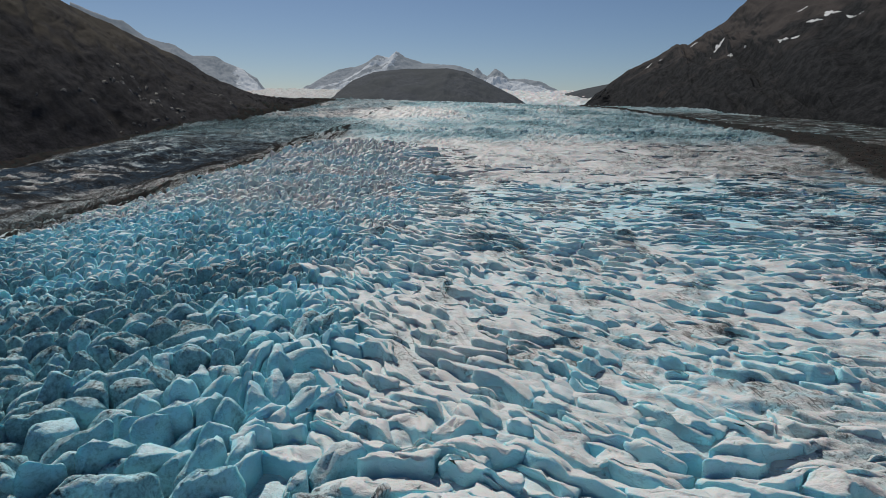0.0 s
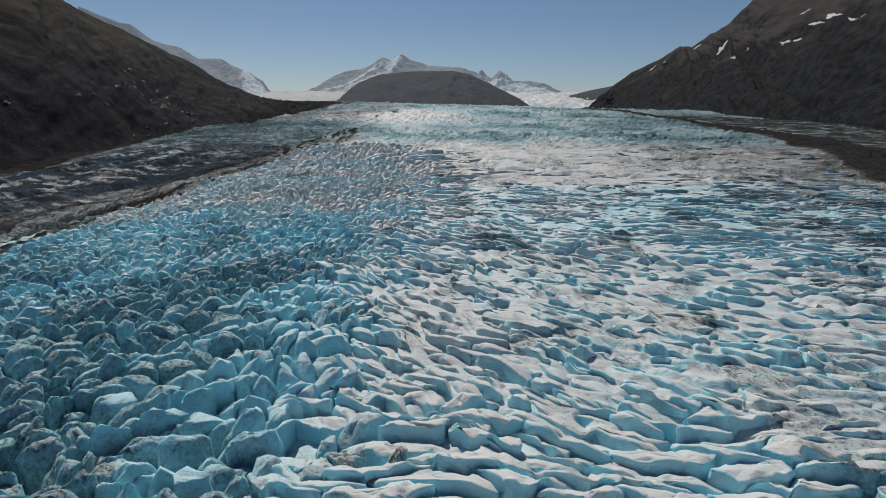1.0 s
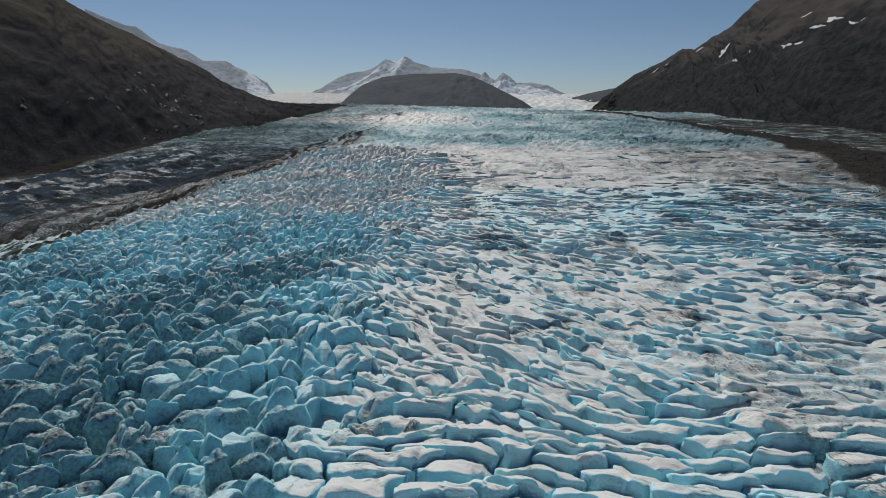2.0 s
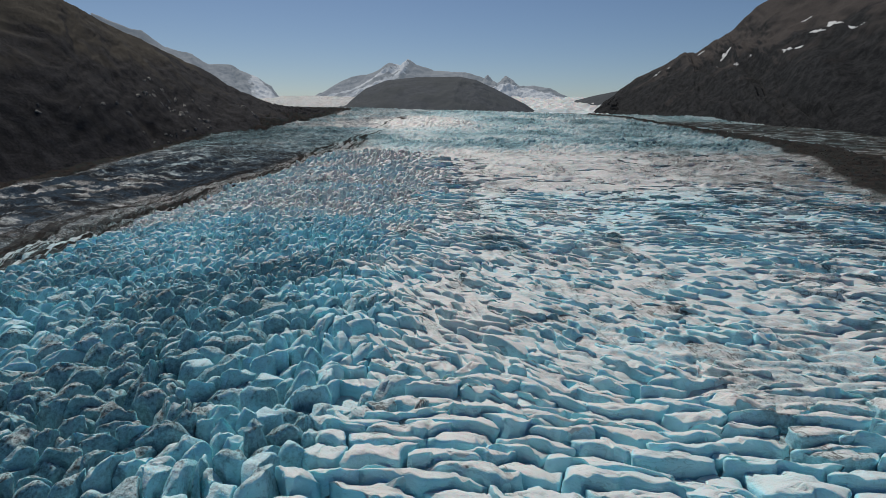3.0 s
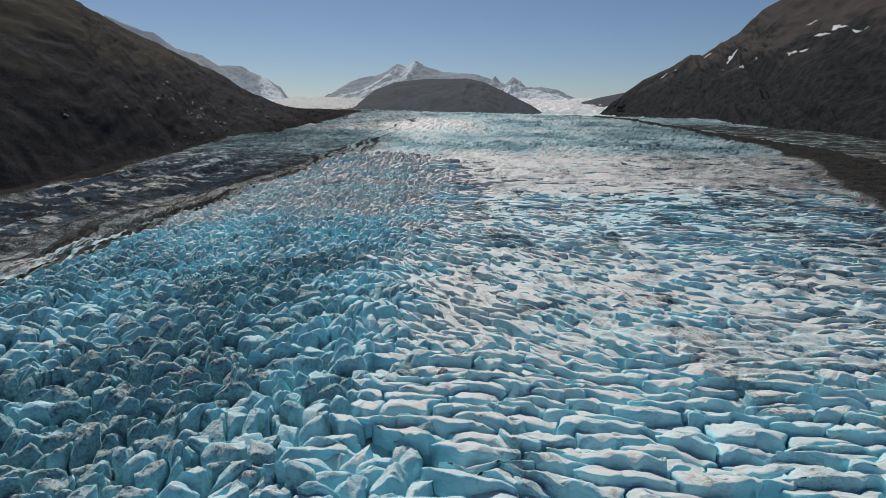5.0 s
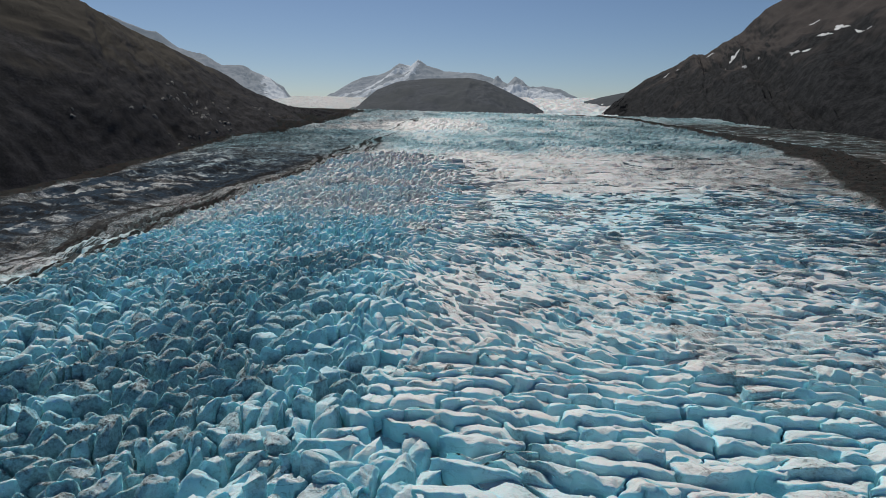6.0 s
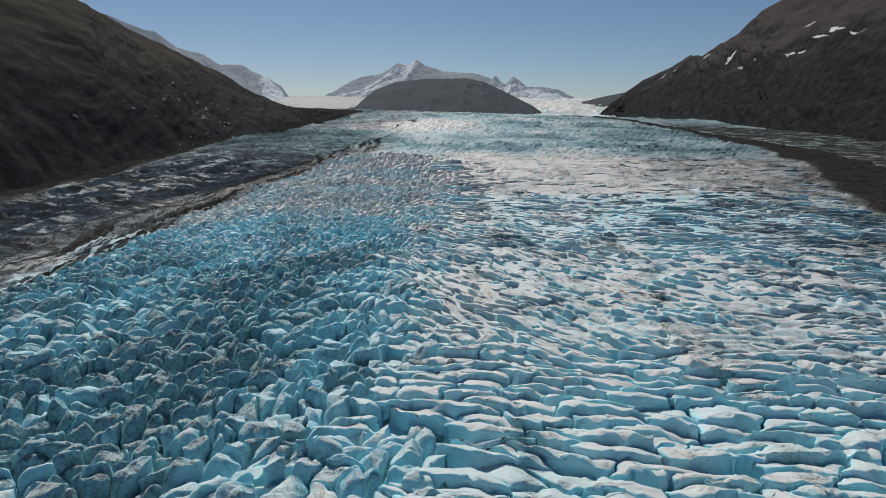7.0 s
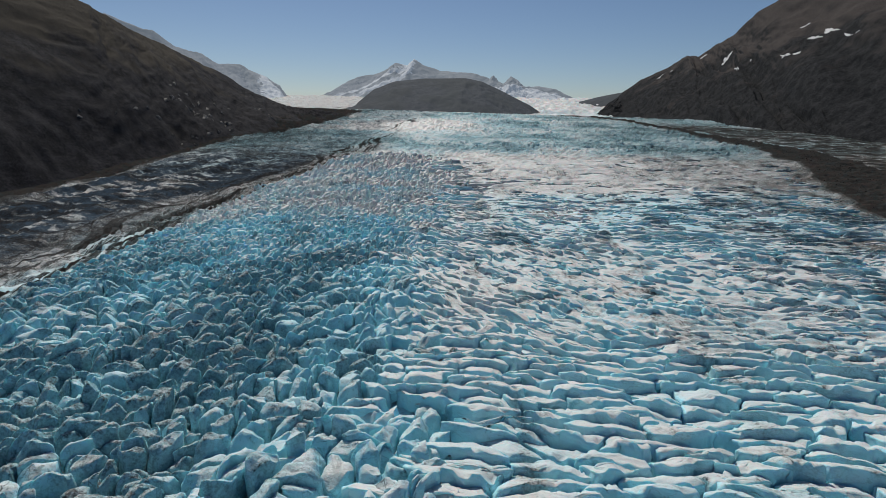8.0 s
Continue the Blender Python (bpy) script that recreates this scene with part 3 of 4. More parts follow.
def free_blocks(teeth, low, high, count, fineness, size=1.0, long=1.0, turn=0.0, reach=(-400, 400), flank=None):
    """Blocks of ice with open gaps between them: pointed teeth, or long slabs that fall away to the back."""
    RINGS, DEEPS = fineness
    sx, sy, jitter, seed = (5.6 * size * long, 3.2 * size, 1.0, 201) if teeth else (15.0 * size * long, 5.4 * size, 1.0, 101)
    ang = radians(52 if teeth else turn)
    ca, sa = math.cos(ang), math.sin(ang)

    def to_world(u, v):
        x, y = u * ca - v * sa, u * sa + v * ca
        if teeth:
            return x + 3.4 * fbm(x / 15, y / 15, 41, 3), y + 3.4 * fbm(x / 15, y / 15, 42, 3)
        x, y = x + 3.0 * fbm(x / 17, y / 13, 21, 3), y + 3.0 * fbm(x / 19, y / 17, 22, 3) + 0.8 * fbm(x / 6, y / 9, 23, 2) * smooth(40, 80, y)
        return x, y

    ni, nj = int(750 / sx), int(750 / sy)
    gi, gj = (a.ravel().astype(float) for a in np.meshgrid(np.arange(-ni, ni), np.arange(-nj, nj), indexing="ij"))
    cx, cy = to_world((gi + 0.5) * sx, (gj + 0.5) * sy)
    wob = wobble(cx, cy)
    left = broken(cx, cy, wob)
    want = blocks_wanted(cx, cy, (left > 0.5) * 1.0, wob)
    edge_y = cy + (0 if teeth else 9) * fbm(cx / 22, cy / 22, 26, 2)
    keep = (edge_y >= low - 1.3) & (edge_y < high + 1.3)
    # flank: only the ice off to both sides
    middle = np.abs(cx + 3) < 0.80 * np.clip(cy + 86, 0, None) + 24
    wide = np.abs(cx + 3) < 0.80 * np.clip(cy + 86, 0, None) + 68
    keep &= (wide if flank is None else (wide & ~middle) if flank else middle) & (cy > -105)
    if teeth:
        keep &= (want > 0.02) & (left > 0.5)
    else:
        xr, half = moraine_right(cy)
        keep &= (left <= 0.62) & (np.hypot((cx - 133) / 14, (cy - 171) / 9) > 1) & (cx < xr - half - 6)
        if low == 80:
            keep &= (left > 0.1 + 0.25 * fbm(cx / 14, cy / 14, 28, 2)) | (rand_at(gi, gj, 29) < 0.75)
        edge_x = cx + 14 * fbm(cx / 20, cy / 20, 27, 2)
        keep &= (edge_x >= reach[0]) & (edge_x < reach[1])
    gi, gj, want, left = gi[keep], gj[keep], want[keep], left[keep]
    pu, pv, EX, EY, NY = outlines(gi, gj, seed, sx, sy, jitter, count)
    r = [rand_at(gi, gj, seed + k)[:, None, None] for k in (19, 23, 29, 31, 37)]
    front = smooth(-0.2, 0.6, -NY)[:, :, None]
    span = np.hypot(EX, EY)
    gap = (0.10 + (0.75 if teeth else 0.45) * r[0][:, :, 0] ** 2 * (1 - 0.5 * front[:, :, 0]))
    shrink = np.clip(1 - gap / span, 0.5, 1)
    EX, EY = (EX * shrink)[:, :, None], (EY * shrink)[:, :, None]
    # the lip at the front is set back, so that the face below it leans
    lean = ((0.15 + 0.55 * r[1]) if teeth else (0.15 + 0.65 * r[1])) * front + 0.08
    s_top = RINGS[None, None, :] * np.clip(1 - lean / span[:, :, None], 0.4, 1)
    s_low = np.clip(1 - lean / span[:, :, None], 0.4, 1) + (1 - np.clip(1 - lean / span[:, :, None], 0.4, 1)) * DEEPS[None, None, :] ** 0.7
    S = np.concatenate([s_top, s_low], 2)
    U, V = pu[:, None, None] + EX * S, pv[:, None, None] + EY * S
    nt = len(RINGS)
    X, Y = to_world(U, V)
    mx, my = to_world(pu, pv)
    Z0 = bed(mx, my)[:, None, None]
    off_u, off_v = EX * S, EY * S
    s_all = np.concatenate([np.broadcast_to(RINGS[None, None, :], s_top.shape), np.ones_like(s_low)], 2)
    wide_band = (smooth(200, 245, my) * smooth(390, 330, my - 0.12 * mx) * smooth(-5, 20, mx) * smooth(280, 190, mx))[:, None, None]
    along_seed, broken_off, crack = 3.7, 0.0, 0.0
    if teeth:
        tall = np.clip(3.6 + 1.5 * fbm(mx / 40, my / 40, 55, 2)[:, None, None] + 3.6 * (r[2] - 0.4), 1.0, 7.5)
        tall = tall * (1 - 0.5 * smooth(-75, -115, mx) * smooth(300, 200, my) - 0.28 * smooth(130, 320, my))[:, None, None]
        tall = tall * size ** 0.6
        # each tooth is cut by a few leaning planes
        ox, oy = off_u * ca - off_v * sa, off_u * sa + off_v * ca
        total = 0.0
        for q, (way, spread, low_slope, more) in enumerate(((-80, 60, 1.3, 1.8), (100, 70, 0.5, 0.8), (10, 60, 0.4, 1.2), (190, 60, 0.5, 1.3), (-50, 360, 0.2, 0.6))):
            rq, rs, rh = (rand_at(gi, gj, seed + 60 + 7 * q + m)[:, None, None] for m in range(3))
            turn_q = np.radians(way + spread * (rq - 0.5))
            plane = tall * (1.0 - (0.35 * rh if q == 4 else 0.0)) - (low_slope + more * rs) * (ox * np.cos(turn_q) + oy * np.sin(turn_q) - (0.1 + 0.6 * rh) * (q < 4))
            total = total + np.exp(-2.4 * plane)
        top = np.clip(-np.log(total) / 2.4, -2.5, None)
        inner = smooth(0.5, 1.0, left)[:, None, None]
        Z = Z0 + (r[0] - 0.5) * 2.6 * (0.5 + 0.5 * inner) + top * (0.55 + 0.45 * inner) - 1.3
        drop = 5.6 + 1.5 * r[2]
    else:
        slope = 0.20 + 0.34 * r[3]
        side = off_u / np.abs(EX).max(axis=(1, 2), keepdims=True)
        top = -slope * off_v + 0.08 * (r[4] - 0.5) * off_u + 0.25 * (1 - s_all ** 4) + (0.1 + 0.9 * r[1]) * (0.4 - side ** 2)
        thin = 1 - want[:, None, None]
        along = off_u / (2.2 + 2.6 * r[0]) + 40 * r[3] + 0.25 * fbm(off_v / 2.0, along_seed + 0 * off_v, 45, 2)
        chunk = np.floor(along)
        seam = smooth(0.0, 0.16, along - chunk)
        here, before = (rand_at(chunk + m, np.broadcast_to(gi[:, None, None], chunk.shape), 47) for m in (0, -1))
        broken_off = before + (here - before) * seam - 0.5
        crack = np.exp(-((along - chunk - 0.08) / 0.07) ** 2) * (here > 0.45)
        top = top + 0.75 * broken_off - 0.45 * crack
        swell = smooth(-0.4, 0.6, fbm(mx / 24, my / 15, 37, 3))[:, None, None]
        Z = Z0 + (r[2] - 0.5) * (2.3 - 0.5 * thin) + top * (1 + 0.15 * thin) - thin * (1.5 - 0.05 * smooth(150, 230, my)[:, None, None] - 1.15 * swell + 0.8 * (size - 1) + 1.0 * smooth(320, 400, my)[:, None, None] + 0.1 * smooth(400, 440, my)[:, None, None] + 0.25 * smooth(180, 230, my)[:, None, None] - 0.15 * wide_band)
        drop = 3.6 + 1.4 * r[0]
    Z[:, :, nt:] -= drop * DEEPS[None, None, :]
    # worn and broken surfaces
    rough = fbm(X / 2.6, Y / 2.0, 71, 3)
    scoop = ridged(X / 5.5, Y / 3.4, 73, 2)
    notch = smooth(0.55, 0.85, fbm(X / 3.2, Y / 7.0, 75, 2)) * smooth(0.35, 1.0, s_all)
    pits = ridged(X / 2.6 + 7, Y / 1.8, 79, 2) - 0.5
    Z += (0.16 if teeth else 0.08) * rough + (0.7 if teeth else 0.5) * (scoop - 0.5) + (0.4 if teeth else 0.16) * pits - (1.1 if teeth else 0.8) * notch
    Z[:, :, nt - 1] -= 0.10
    bulge = fbm(X / 2.2 + Z / 1.7, Y / 2.2 - Z / 1.9, 77, 3)
    wall = np.concatenate([np.zeros(nt - 2), [0.3, 0.5], np.ones(len(DEEPS))])[None, None, :]
    Y = Y + 0.7 * broken_off * smooth(0.6, 1.0, s_all) + 0.5 * crack * wall + 0.4 * bulge * np.maximum(wall, 0.5 if teeth else 0.2)
    X = X + 0.4 * fbm(X / 2.0 - Z / 1.6, Y / 2.0 + Z / 2.1, 78, 2) * wall
    # what lies on them
    mantle = fbm(X / 22, Y / 30, 97, 3)
    lip = np.concatenate([smooth(0.6, 0.97, RINGS), 0.8 * (1 - DEEPS)])[None, None, :]
    streaky = np.clip(fbm(X / 3.5 + Z / 4, Y / 5, 120, 3) - 0.05, 0, 1)
    if teeth:
        diag = fbm(U / 45, V / 8, 98, 3) + 0.35 * np.exp(-((0.853 * (X + 88) - 0.522 * (Y - 110)) / 16) ** 2)
        dirt_haze = 0.43 + 0.07 * smooth(-25, -70, X) * smooth(170, 110, Y) - 0.05 * smooth(90, 140, Y) - 0.32 * smooth(170, 310, Y) + 0.38 * np.clip(diag + 0.1, -0.2, 1) * smooth(270, 140, Y) + 0.2 * np.clip(mantle, -0.3, 1) + 0.35 * lip * streaky
        dirt_haze = (dirt_haze + 0.22 * (r[4] - 0.5)) * (0.6 + 0.4 * inner)
        blue = (0.42 + 0.50 * wall + 0.15 * s_all * (1 - wall)) * (0.45 + 0.55 * inner) * (1 - 0.82 * smooth(110, 300, Y))
    else:
        dirt_haze = 0.05 + 0.08 * smooth(45, 10, Y) + 0.06 * (1 - want[:, None, None]) + 0.22 * np.clip(mantle, -0.3, 1) + 0.2 * np.clip(fbm(X / 7, Y / 55, 96, 3), -0.2, 1) + 0.32 * lip * streaky + 0.16 * (r[4] - 0.5)
        blue = 0.05 + 0.10 * (1 - thin) + (0.82 - 0.55 * thin) * wall * (1 - 0.5 * smooth(360, 430, Y)) + 0.14 * wide_band * smooth(-0.5, 0.5, fbm(X / 26, Y / 12, 111, 2))
        dirt_haze = dirt_haze + 0.17 * soiled(X, Y) + 0.03 * smooth(280, 400, Y) + 0.34 * smooth(70, 150, X) * smooth(40, 110, Y) * (0.6 + 0.7 * fbm(X / 9, Y / 30, 122, 3)) + 0.12 * thin * wall * smooth(0.35, 0.8, r[3])
    dirt_haze = np.minimum(dirt_haze, 0.58 if teeth else 0.62) + 0 * X
    blue = blue - (0.17 * smooth(190, 320, Y) if teeth else 0.13 * smooth(180, 240, Y) + 0.2 * smooth(360, 430, Y))
    blue = np.clip(blue + 0.2 * fbm(X / 30, Y / 20, 112, 2), -0.3, 1) + 0 * X
    return X, Y, Z, dirt_haze, blue, mx, my


def ring_faces(count, rings):
    a = np.arange(count * rings, dtype=np.int32).reshape(count, rings)
    b = np.roll(a, -1, 0)
    return np.stack([a[:, :-1], a[:, 1:], b[:, 1:], b[:, :-1]], -1).reshape(-1, 4)


def build_blocks(ground):
    made = []
    every, off = (-400, 400), False
    for plan in (
            (False, -105, -6, 16, COARSE, 0.9, 1.0, 0, every, None), (False, -6, 24, 46, FINE, 0.86, 0.95, -3, every, off), (False, 24, 80, 40, FINE, 0.8, 1.0, -9, every, off),
            (False, -6, 24, 14, COARSE, 0.86, 0.95, -3, every, True), (False, 24, 80, 14, COARSE, 0.8, 1.0, -9, every, True),
            (False, 80, 190, 19, PLAIN, 0.56, 1.1, -42, (-400, 80), off), (False, 80, 190, 19, PLAIN, 0.58, 1.5, -14, (84, 400), off),
            (False, 190, 300, 18, COARSE, 0.60, 1.5, -32, (-400, 70), off), (False, 190, 300, 18, COARSE, 0.62, 1.9, -10, (70, 400), off),
            (False, 300, 410, 15, COARSE, 0.7, 1.9, -8, every, off), (False, 410, 570, 14, COARSE, 0.95, 1.7, -4, every, off),
            (True, -105, -6, 12, COARSE, 1.0, 1.0, 0, every, None), (True, -6, 60, 26, FINE, 1.0, 1.0, 0, every, off), (True, -6, 60, 12, COARSE, 1.0, 1.0, 0, every, True),
            (True, 60, 130, 20, PLAIN, 0.92, 1.15, 0, every, off), (True, 130, 270, 10, COARSE, 0.64, 1.3, 0, every, off),
            (True, 270, 420, 9, TINY, 0.8, 1.25, 0, every, off), (True, 420, 610, 8, TINY, 1.1, 1.3, 0, every, off)):
        teeth = plan[0]
        X, Y, Z, dirt_haze, blue, mx, my = free_blocks(*plan)
        for c in range(len(mx)):
            made.append((abs(my[c] - 20) + 0.6 * abs(mx[c]) if my[c] > 0 else 900 - my[c], teeth, X[c], Y[c], Z[c], dirt_haze[c], blue[c]))
    made.sort(key=lambda m: m[0])
    rest = []
    for place, (_, teeth, X, Y, Z, dirt_haze, blue) in enumerate(made):
        P = np.stack([X, Y, Z], -1).reshape(-1, 3)
        faces = ring_faces(*X.shape)
        if place < 300:
            sheet("serac" if teeth else "ice_slab", P, faces, ICE, (("dirt_haze", dirt_haze.ravel()), ("blue", blue.ravel())), ground)
        else:
            rest.append((P, faces, dirt_haze.ravel(), blue.ravel()))
    base, allP, allF = 0, [], []
    for P, faces, _, _ in rest:
        allP.append(P)
        allF.append(faces + base)
        base += len(P)
    joined = sheet("ice_blocks", np.concatenate(allP), np.concatenate(allF), ICE,
                   (("dirt_haze", np.concatenate([m[2] for m in rest])), ("blue", np.concatenate([m[3] for m in rest]))), ground)
    tagged(joined, kind="stuff")


GROUND = build_glacier()
build_blocks(GROUND)


# ---- mountains ----
def loft(name, foot, crest, mat, n=(220, 110), rough=12.0, grain=90.0, seed=1, power=1.0, back=1.5, drop=0.5, snow_line=None, crest_rough=0.25):
    """A mountainside between a foot line and a crest line, with its far side falling away behind."""
    foot, crest = np.array(foot, float), np.array(crest, float)

    def line(c, t):
        q = np.linspace(0, 1, len(c))
        fine = np.stack([np.interp(t, q, c[:, k]) for k in range(3)], -1)
        return fine

    tt, ss = np.meshgrid(np.linspace(0, 1, n[0]), np.linspace(0, back, n[1]), indexing="ij")
    t, s = tt.ravel(), ss.ravel()

    def surface(t, s):
        f, c = line(foot, t), line(crest, t)
        sp = np.clip(s, 0, 1)[:, None]
        P = f + (c - f) * np.concatenate([sp, sp, sp ** power], 1)
        over = np.clip(s - 1, 0, None)[:, None]
        P = P + over * (c - f) * np.array([1, 1, -drop])
        length, height = np.linalg.norm(crest[-1] - crest[0]), np.linalg.norm(crest.mean(0) - foot.mean(0))
        a, b = t * length / grain, s * height / grain
        lump = 0.45 * (ridged(a, 0.5 * b, seed, 3) - 0.4) + 0.2 * (ridged(a * 2.2 + 0.8 * b, 0.35 * b, seed + 3, 3) - 0.4) + 0.9 * fbm(a * 0.7, b * 0.5, seed + 5, 4)
        fine = fbm(a * 6, b * 5, seed + 9, 4)
        window = smooth(0, 0.12, s) * (1 - (1 - crest_rough) * smooth(0.75, 1.0, s) * smooth(1.4, 1.0, s))
        window = window * np.clip(np.linalg.norm(c - f, axis=1) / (20 * rough), 0.1, 1)
        P[:, 2] += rough * window * (lump + 0.22 * fine)
        P[:, 0] += 0.25 * rough * window * fbm(a * 1.5, b * 1.5, seed + 13, 2)
        return P, lump, fine

    P, lump, fine = surface(t, s)
    attributes = ()
    if snow_line is not None:
        attributes = (("snow", snow_line(t, s, lump)),)
    ob = sheet(name, P, grid_faces(*n), mat, attributes)
    return ob, surface


def at(px, py, d):
    """A far place by its bearing as seen from the walk's start, d metres up the valley."""
    p, q = radians(13.83), radians(0.5)
    a, b = (px - 784) / 1021.7, (441 - py) / 1021.7
    a, b = a * math.cos(q) - b * math.sin(q), a * math.sin(q) + b * math.cos(q)
    forward, up = math.cos(p) + b * math.sin(p), b * math.cos(p) - math.sin(p)
    return (0.2 + d * a / forward, 2.0 + d, 48.7 + d * up / forward)


left_mountain, left_surface = loft(
    "mountain",
    [(-395, -300, -20), (-400, 200, -24), (-378, 400, -20), (-364, 500, -9), (-350, 640, 4), (-334, 755, 15), (-312, 860, 24), (-285, 930, 29), (-270, 1000, 34), (-266, 1070, 39), (-262, 1150, 45)],
    [(-900, -300, 420), (-880, 200, 420), (-760, 480, 310), at(20, -45, 780), at(110, 4, 870), at(210, 48, 1000), at(300, 96, 1180), at(395, 147, 1350), at(452, 168, 1250), at(500, 172, 1160), at(556, 181, 1190)],
    ROCK_LEFT, (360, 150), 8.0, 60.0, 301, 0.9, crest_rough=0.35)
tagged(left_mountain, "dark brown mountainside of scree, heath and rock outcrops", "mountain")

right_mountain, right_surface = loft(
    "mountain",
    [at(1040, 190, 2000), at(1110, 190, 1750), at(1180, 192, 1500), at(1300, 216, 1150), at(1420, 238, 940), at(1540, 256, 800), (640, 500, 0), (680, 0, -10)],
    [at(1034, 186, 2150), at(1070, 152, 2550), at(1110, 124, 2480), at(1158, 101, 2350), at(1194, 78, 2200), at(1216, 77, 2150), at(1250, 55, 2050), at(1274, 42, 2000), at(1326, -4, 1900), at(1450, -80, 1700), (1500, 1250, 640), (1700, 400, 640)],
    ROCK_RIGHT, (380, 170), 22.0, 190.0, 401, 1.0, crest_rough=0.35)
tagged(right_mountain, "dark grey-brown mountainside with a few old snow patches", "mountain")

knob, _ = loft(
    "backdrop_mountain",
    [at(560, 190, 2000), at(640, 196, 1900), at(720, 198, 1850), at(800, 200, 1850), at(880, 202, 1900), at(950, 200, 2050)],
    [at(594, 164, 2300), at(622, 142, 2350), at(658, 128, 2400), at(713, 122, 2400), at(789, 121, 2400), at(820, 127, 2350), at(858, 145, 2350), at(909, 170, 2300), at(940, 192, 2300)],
    ROCK_KNOB_HAZED, (200, 90), 14.0, 160.0, 501, 0.8, crest_rough=0.15)
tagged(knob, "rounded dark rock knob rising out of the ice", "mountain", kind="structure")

def peak_snow(t, s, lump):
    """Snow in slanting couloirs on the long shoulder, below the summit, and as a field on the low side."""
    band = 0.0
    for lean, start, wide in ((1.9, 0.18, 0.09), (1.7, 0.42, 0.06), (1.5, -0.12, 0.10)):
        band = np.maximum(band, np.exp(-(((s - start - lean * t) / wide) ** 2)) * smooth(0.36, 0.30, t))
    summit = smooth(0.22, 0.26, t) * smooth(0.335, 0.30, t) * smooth(0.74, 0.86, s)
    ledge = np.exp(-(((t - 0.40) / 0.03) ** 2) - ((s - 0.66) / 0.07) ** 2)
    field = smooth(0.55, 0.7, t) * smooth(0.78, 0.6, s)
    return 0.16 + 0.1 * lump + 0.55 * np.maximum(np.maximum(band, summit), np.maximum(ledge, field))


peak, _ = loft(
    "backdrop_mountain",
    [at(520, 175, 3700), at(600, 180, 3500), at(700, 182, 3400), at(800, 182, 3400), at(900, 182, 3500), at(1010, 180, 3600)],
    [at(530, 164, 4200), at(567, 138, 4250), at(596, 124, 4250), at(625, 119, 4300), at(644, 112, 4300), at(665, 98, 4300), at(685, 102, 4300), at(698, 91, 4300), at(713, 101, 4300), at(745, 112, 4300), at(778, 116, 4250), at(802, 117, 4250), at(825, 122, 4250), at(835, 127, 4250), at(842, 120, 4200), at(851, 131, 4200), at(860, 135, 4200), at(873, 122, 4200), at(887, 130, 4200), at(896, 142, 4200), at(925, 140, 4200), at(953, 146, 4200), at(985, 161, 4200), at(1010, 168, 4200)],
    ROCK_FAR_HAZED, (300, 90), 34.0, 150.0, 601, 1.1, back=1.2, crest_rough=0.35,
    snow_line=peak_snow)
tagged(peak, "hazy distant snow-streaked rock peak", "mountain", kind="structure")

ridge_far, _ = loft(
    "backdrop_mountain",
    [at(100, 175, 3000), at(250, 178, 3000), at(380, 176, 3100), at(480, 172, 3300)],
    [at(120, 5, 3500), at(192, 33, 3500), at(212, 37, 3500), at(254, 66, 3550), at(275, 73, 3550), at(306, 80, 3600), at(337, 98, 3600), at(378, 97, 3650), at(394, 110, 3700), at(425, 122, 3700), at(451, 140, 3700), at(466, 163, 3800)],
    ROCK_FAR_HAZED, (220, 80), 34.0, 150.0, 701, 1.0, back=1.2, crest_rough=0.3,
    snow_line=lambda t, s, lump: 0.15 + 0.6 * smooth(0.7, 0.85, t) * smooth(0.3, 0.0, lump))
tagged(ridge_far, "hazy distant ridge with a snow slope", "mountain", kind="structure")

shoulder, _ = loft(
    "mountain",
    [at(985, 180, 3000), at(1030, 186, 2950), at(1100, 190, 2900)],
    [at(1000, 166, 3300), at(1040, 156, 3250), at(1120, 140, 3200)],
    ROCK_KNOB_HAZED, (80, 40), 12.0, 160.0, 801, 0.9)
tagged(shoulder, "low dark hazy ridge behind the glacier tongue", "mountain")


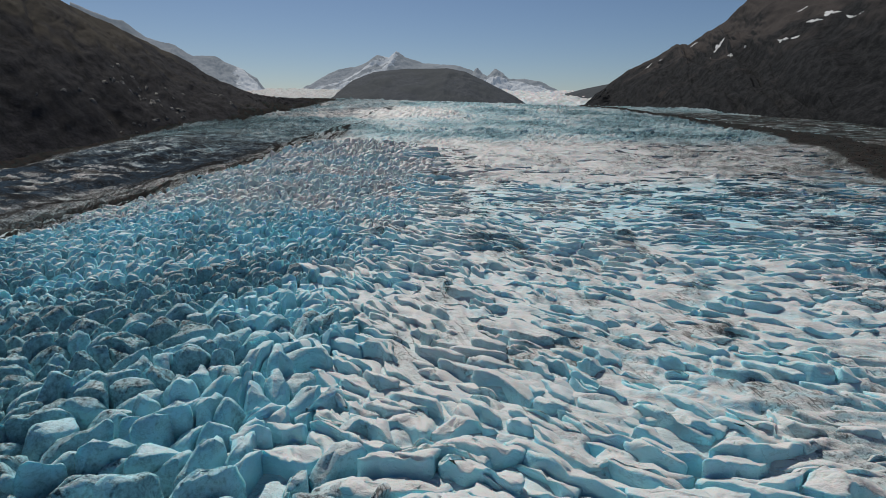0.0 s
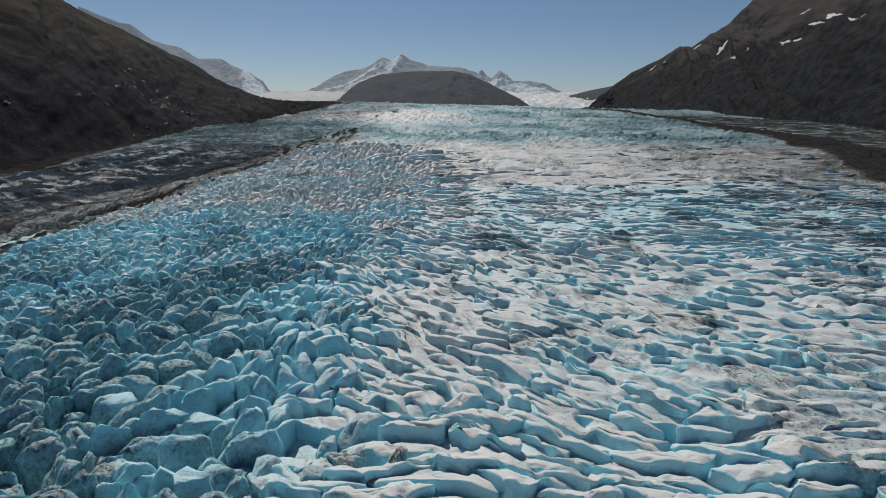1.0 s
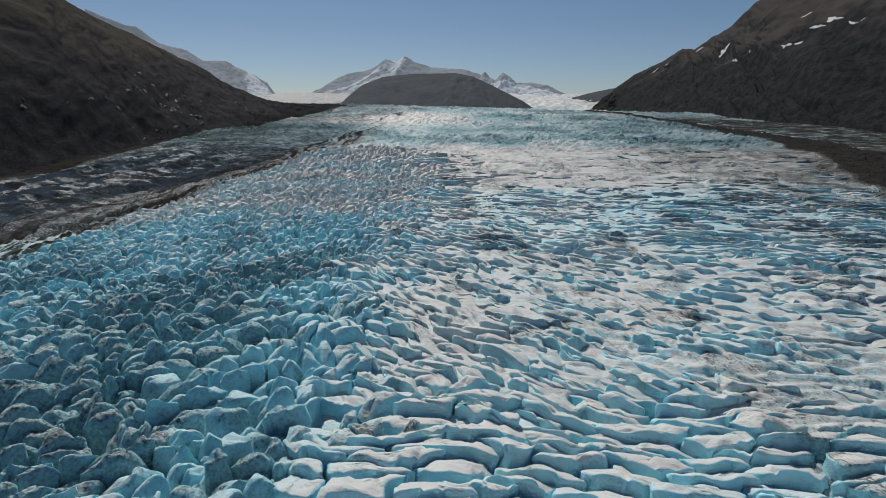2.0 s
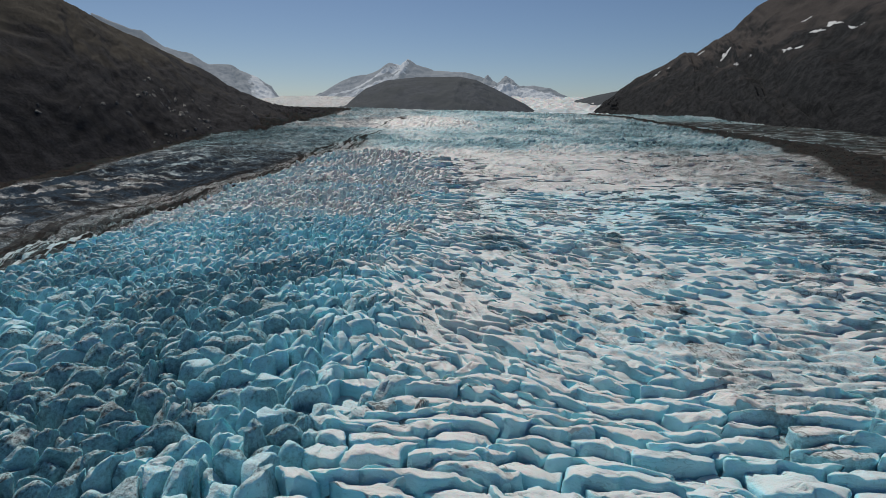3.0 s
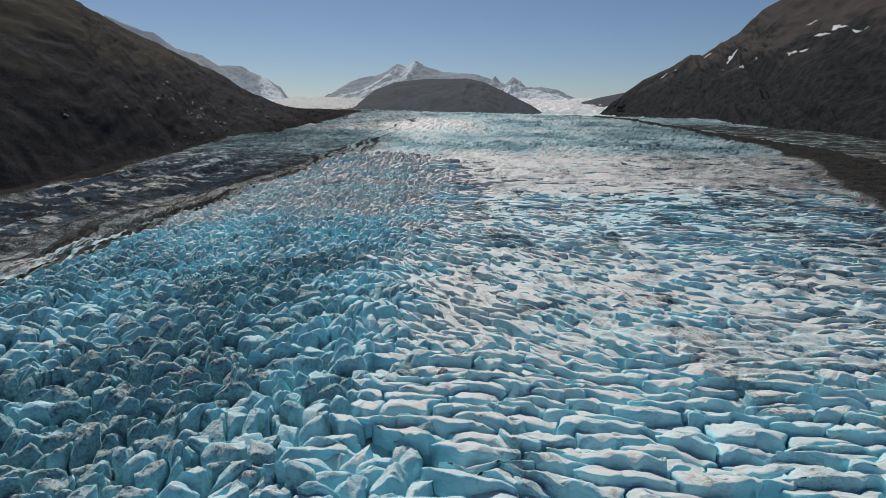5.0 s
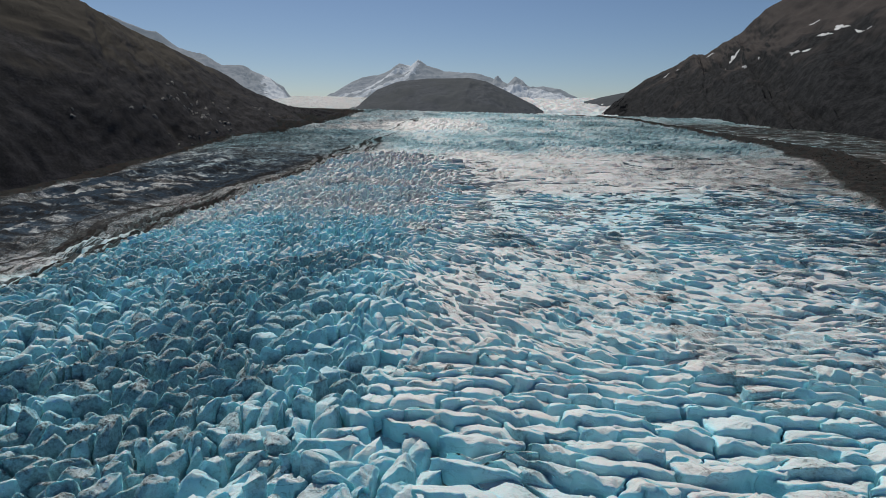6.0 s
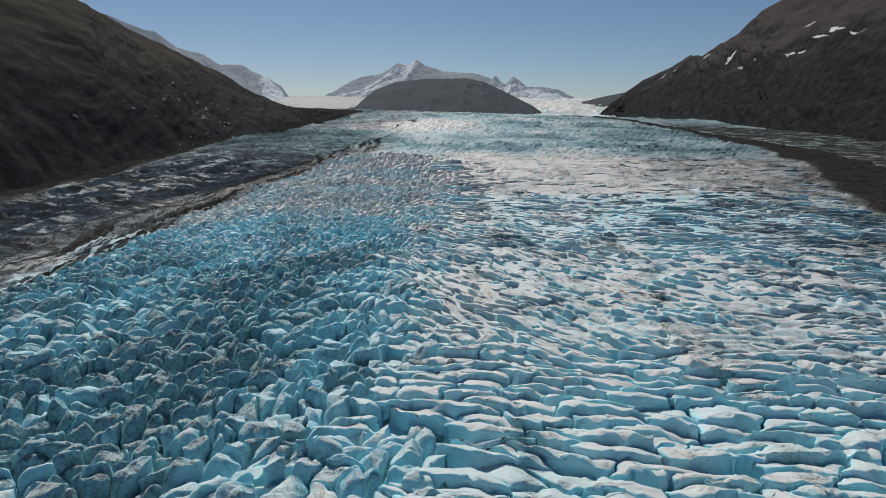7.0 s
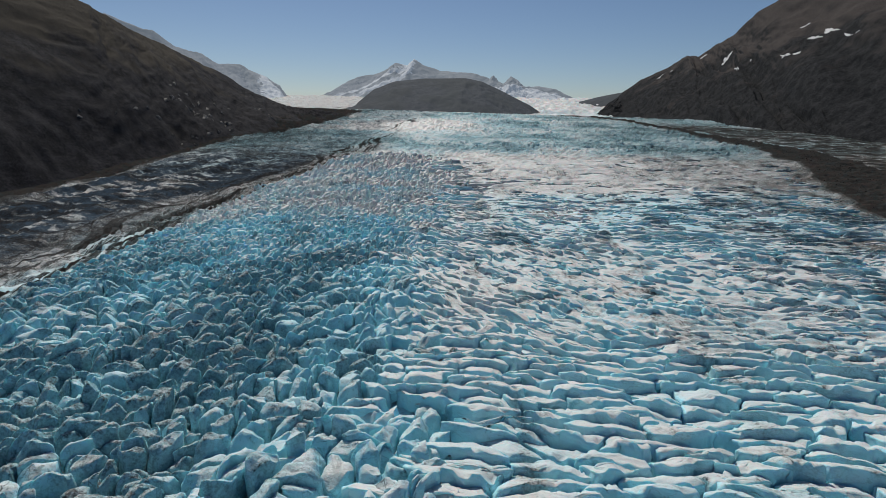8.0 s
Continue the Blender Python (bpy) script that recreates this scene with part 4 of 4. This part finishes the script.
# ---- snow patches and bare rock on the slopes ----
def patch(name, surface, t, s, width, height, turn, mat, mountain, lift=1.2, dome=0.0, seed=1, ragged=0.75):
    """An uneven patch that lies on a mountainside."""
    ones = np.array([t, t + 0.002, t]), np.array([s, s, s + 0.004])
    P, _, _ = surface(*ones)
    per_t, per_s = np.linalg.norm(P[1] - P[0]) / 0.002, np.linalg.norm(P[2] - P[0]) / 0.004
    n, rings = (16 if dome else 44), np.array([0.02, 0.35, 0.65, 0.88, 1.0])
    a = np.linspace(0, 2 * np.pi, n, endpoint=False)
    edge = 1 + ragged * fbm(np.cos(a) * 1.6 + seed * 3.7, np.sin(a) * 1.6 - seed * 1.9, 900 + seed, 4)
    x, y = (width / 2 * edge * np.cos(a))[:, None] * rings, (height / 2 * edge * np.sin(a))[:, None] * rings
    c, d = math.cos(radians(turn)), math.sin(radians(turn))
    tt, ss = t + (x * c - y * d) / per_t, s + (x * d + y * c) / per_s
    P, _, _ = surface(tt.ravel(), np.clip(ss.ravel(), 0.01, 1.0))
    rise = np.broadcast_to(lift * smooth(1.02, 0.8, rings)[None] - 0.6 * (rings == 1.0)[None], x.shape).ravel()
    P[:, 2] += rise
    if dome:
        body = np.broadcast_to((1 - rings ** 2)[None], x.shape).ravel()
        P[:, 2] += body * dome * (1 + 0.7 * fbm(P[:, 0] / 4, P[:, 1] / 4, 930 + seed, 2))
        P[:, 0] += body * dome * 0.8 * fbm(P[:, 1] / 5, P[:, 2] / 5, 940 + seed, 2)
    ob = sheet(name, P, ring_faces(n, len(rings)), mat, (), mountain)
    if dome:
        ob.data.polygons.foreach_set("use_smooth", np.zeros(len(ob.data.polygons), bool))
    return ob


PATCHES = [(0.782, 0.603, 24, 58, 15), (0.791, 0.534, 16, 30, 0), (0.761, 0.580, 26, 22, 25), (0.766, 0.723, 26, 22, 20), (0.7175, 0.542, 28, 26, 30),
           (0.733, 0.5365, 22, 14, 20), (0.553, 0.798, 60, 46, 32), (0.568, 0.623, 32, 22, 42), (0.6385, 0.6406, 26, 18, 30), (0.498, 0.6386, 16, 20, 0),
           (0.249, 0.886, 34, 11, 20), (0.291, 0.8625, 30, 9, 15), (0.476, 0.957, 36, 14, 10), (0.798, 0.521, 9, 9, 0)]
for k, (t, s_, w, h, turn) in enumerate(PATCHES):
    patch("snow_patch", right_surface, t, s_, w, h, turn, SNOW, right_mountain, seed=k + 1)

OUTCROP = rock_material("bare_outcrop", (0.05, 0.048, 0.046), (0.24, 0.23, 0.22), (0.10, 0.095, 0.085), scale=0.2, gloss=0.12, rough=0.6)
OUTCROPS = [(0.4138, 0.3676, 18, 12), (0.4516, 0.4737, 14, 8), (0.4483, 0.3264, 20, 14), (0.4627, 0.2655, 22, 14), (0.4739, 0.2007, 20, 16), (0.4727, 0.1123, 18, 10),
            (0.5184, 0.1202, 22, 10), (0.2959, 0.2282, 12, 8), (0.3604, 0.2537, 14, 8), (0.6285, 0.2498, 22, 9), (0.6452, 0.1732, 18, 9), (0.4316, 0.0986, 12, 7),
            (0.3938, 0.073, 10, 6), (0.5217, 0.3008, 20, 10), (0.458, 0.30, 9, 14), (0.470, 0.235, 8, 12), (0.44, 0.345, 8, 9), (0.50, 0.16, 14, 9)]
rng = np.random.default_rng(5)
for k, (t, s_, w, h) in enumerate(OUTCROPS):
    for _ in range(3):
        dt, ds = rng.normal(0, 0.011), rng.normal(0, 0.03)
        size = 0.3 + 0.5 * rng.random()
        patch("rock_outcrop", left_surface, t + dt, max(s_ + ds, 0.04), size * w, size * h, rng.uniform(-50, 10), OUTCROP, left_mountain, 0.5, 0.5 + 0.9 * rng.random(), seed=40 + 3 * k + _, ragged=0.6)


# ---- rubble on the moraines ----
def rubble(name, label, count, place, small, large, seed):
    """Angular stones strewn along a band of debris, as one mesh."""
    rng = np.random.default_rng(seed)
    x, y = place(rng, count)
    z, _, _, _ = glacier(x, y)
    size = small + (large - small) * rng.random(count) ** 4
    corner = np.array([(a, b, c) for a in (-1, 1) for b in (-1, 1) for c in (-1, 1)], float)
    P = corner[None] * (0.55 + 0.45 * rng.random((count, 8, 1))) * (0.6 + 0.4 * rng.random((count, 1, 3)))
    P *= np.where(corner[:, 2:3] > 0, 0.55 + 0.35 * rng.random((count, 8, 1)), 1.0)
    turn = rng.random(count) * 2 * np.pi
    c, d = np.cos(turn)[:, None], np.sin(turn)[:, None]
    X, Y = P[:, :, 0] * c - P[:, :, 1] * d, P[:, :, 0] * d + P[:, :, 1] * c
    P = np.stack([X, Y, P[:, :, 2] * 0.8], -1) * size[:, None, None] / 2 + np.stack([x, y, z + 0.12 * size], -1)[:, None]
    quads = np.array([(0, 1, 3, 2), (4, 6, 7, 5), (0, 4, 5, 1), (2, 3, 7, 6), (0, 2, 6, 4), (1, 5, 7, 3)])
    faces = (quads[None] + 8 * np.arange(count)[:, None, None]).reshape(-1, 4)
    ob = sheet(name, P.reshape(-1, 3), faces, STONE)
    ob.data.polygons.foreach_set("use_smooth", np.zeros(len(ob.data.polygons), bool))
    return tagged(ob, label, "moraine rubble", kind="stuff")


def stone_material():
    mat, s = material("moraine_stone")
    pick = s.node("ShaderNodeNewGeometry").outputs["Random Per Island"]
    tone = s.mix(pick, (0.016, 0.015, 0.015), (0.085, 0.078, 0.072))
    s.finish(s.mix(s.noise(1.1, 4.0), tone, (0.03, 0.028, 0.027)), 0.85, s.noise(2.0, 4.0), 0.5, 0.2, specular=0.1)
    return mat


STONE = stone_material()


def on_right(rng, n):
    y = 300 + 900 * rng.random(n) ** 1.4
    mid, half = moraine_right(y)
    return mid + half * np.clip(rng.normal(0, 0.55, n), -1.3, 1.3), y


def on_left(rng, n):
    y = 190 + 560 * rng.random(n) ** 1.2
    return moraine_left(y) + 22 * rng.normal(0, 1, n), y


rubble("moraine", "dark grey rubble of angular stones along the ice", 5000, on_right, 0.3, 1.5, 11)
rubble("moraine", "brown-grey line of stones and silt on the ice", 3500, on_left, 0.25, 0.9, 12)
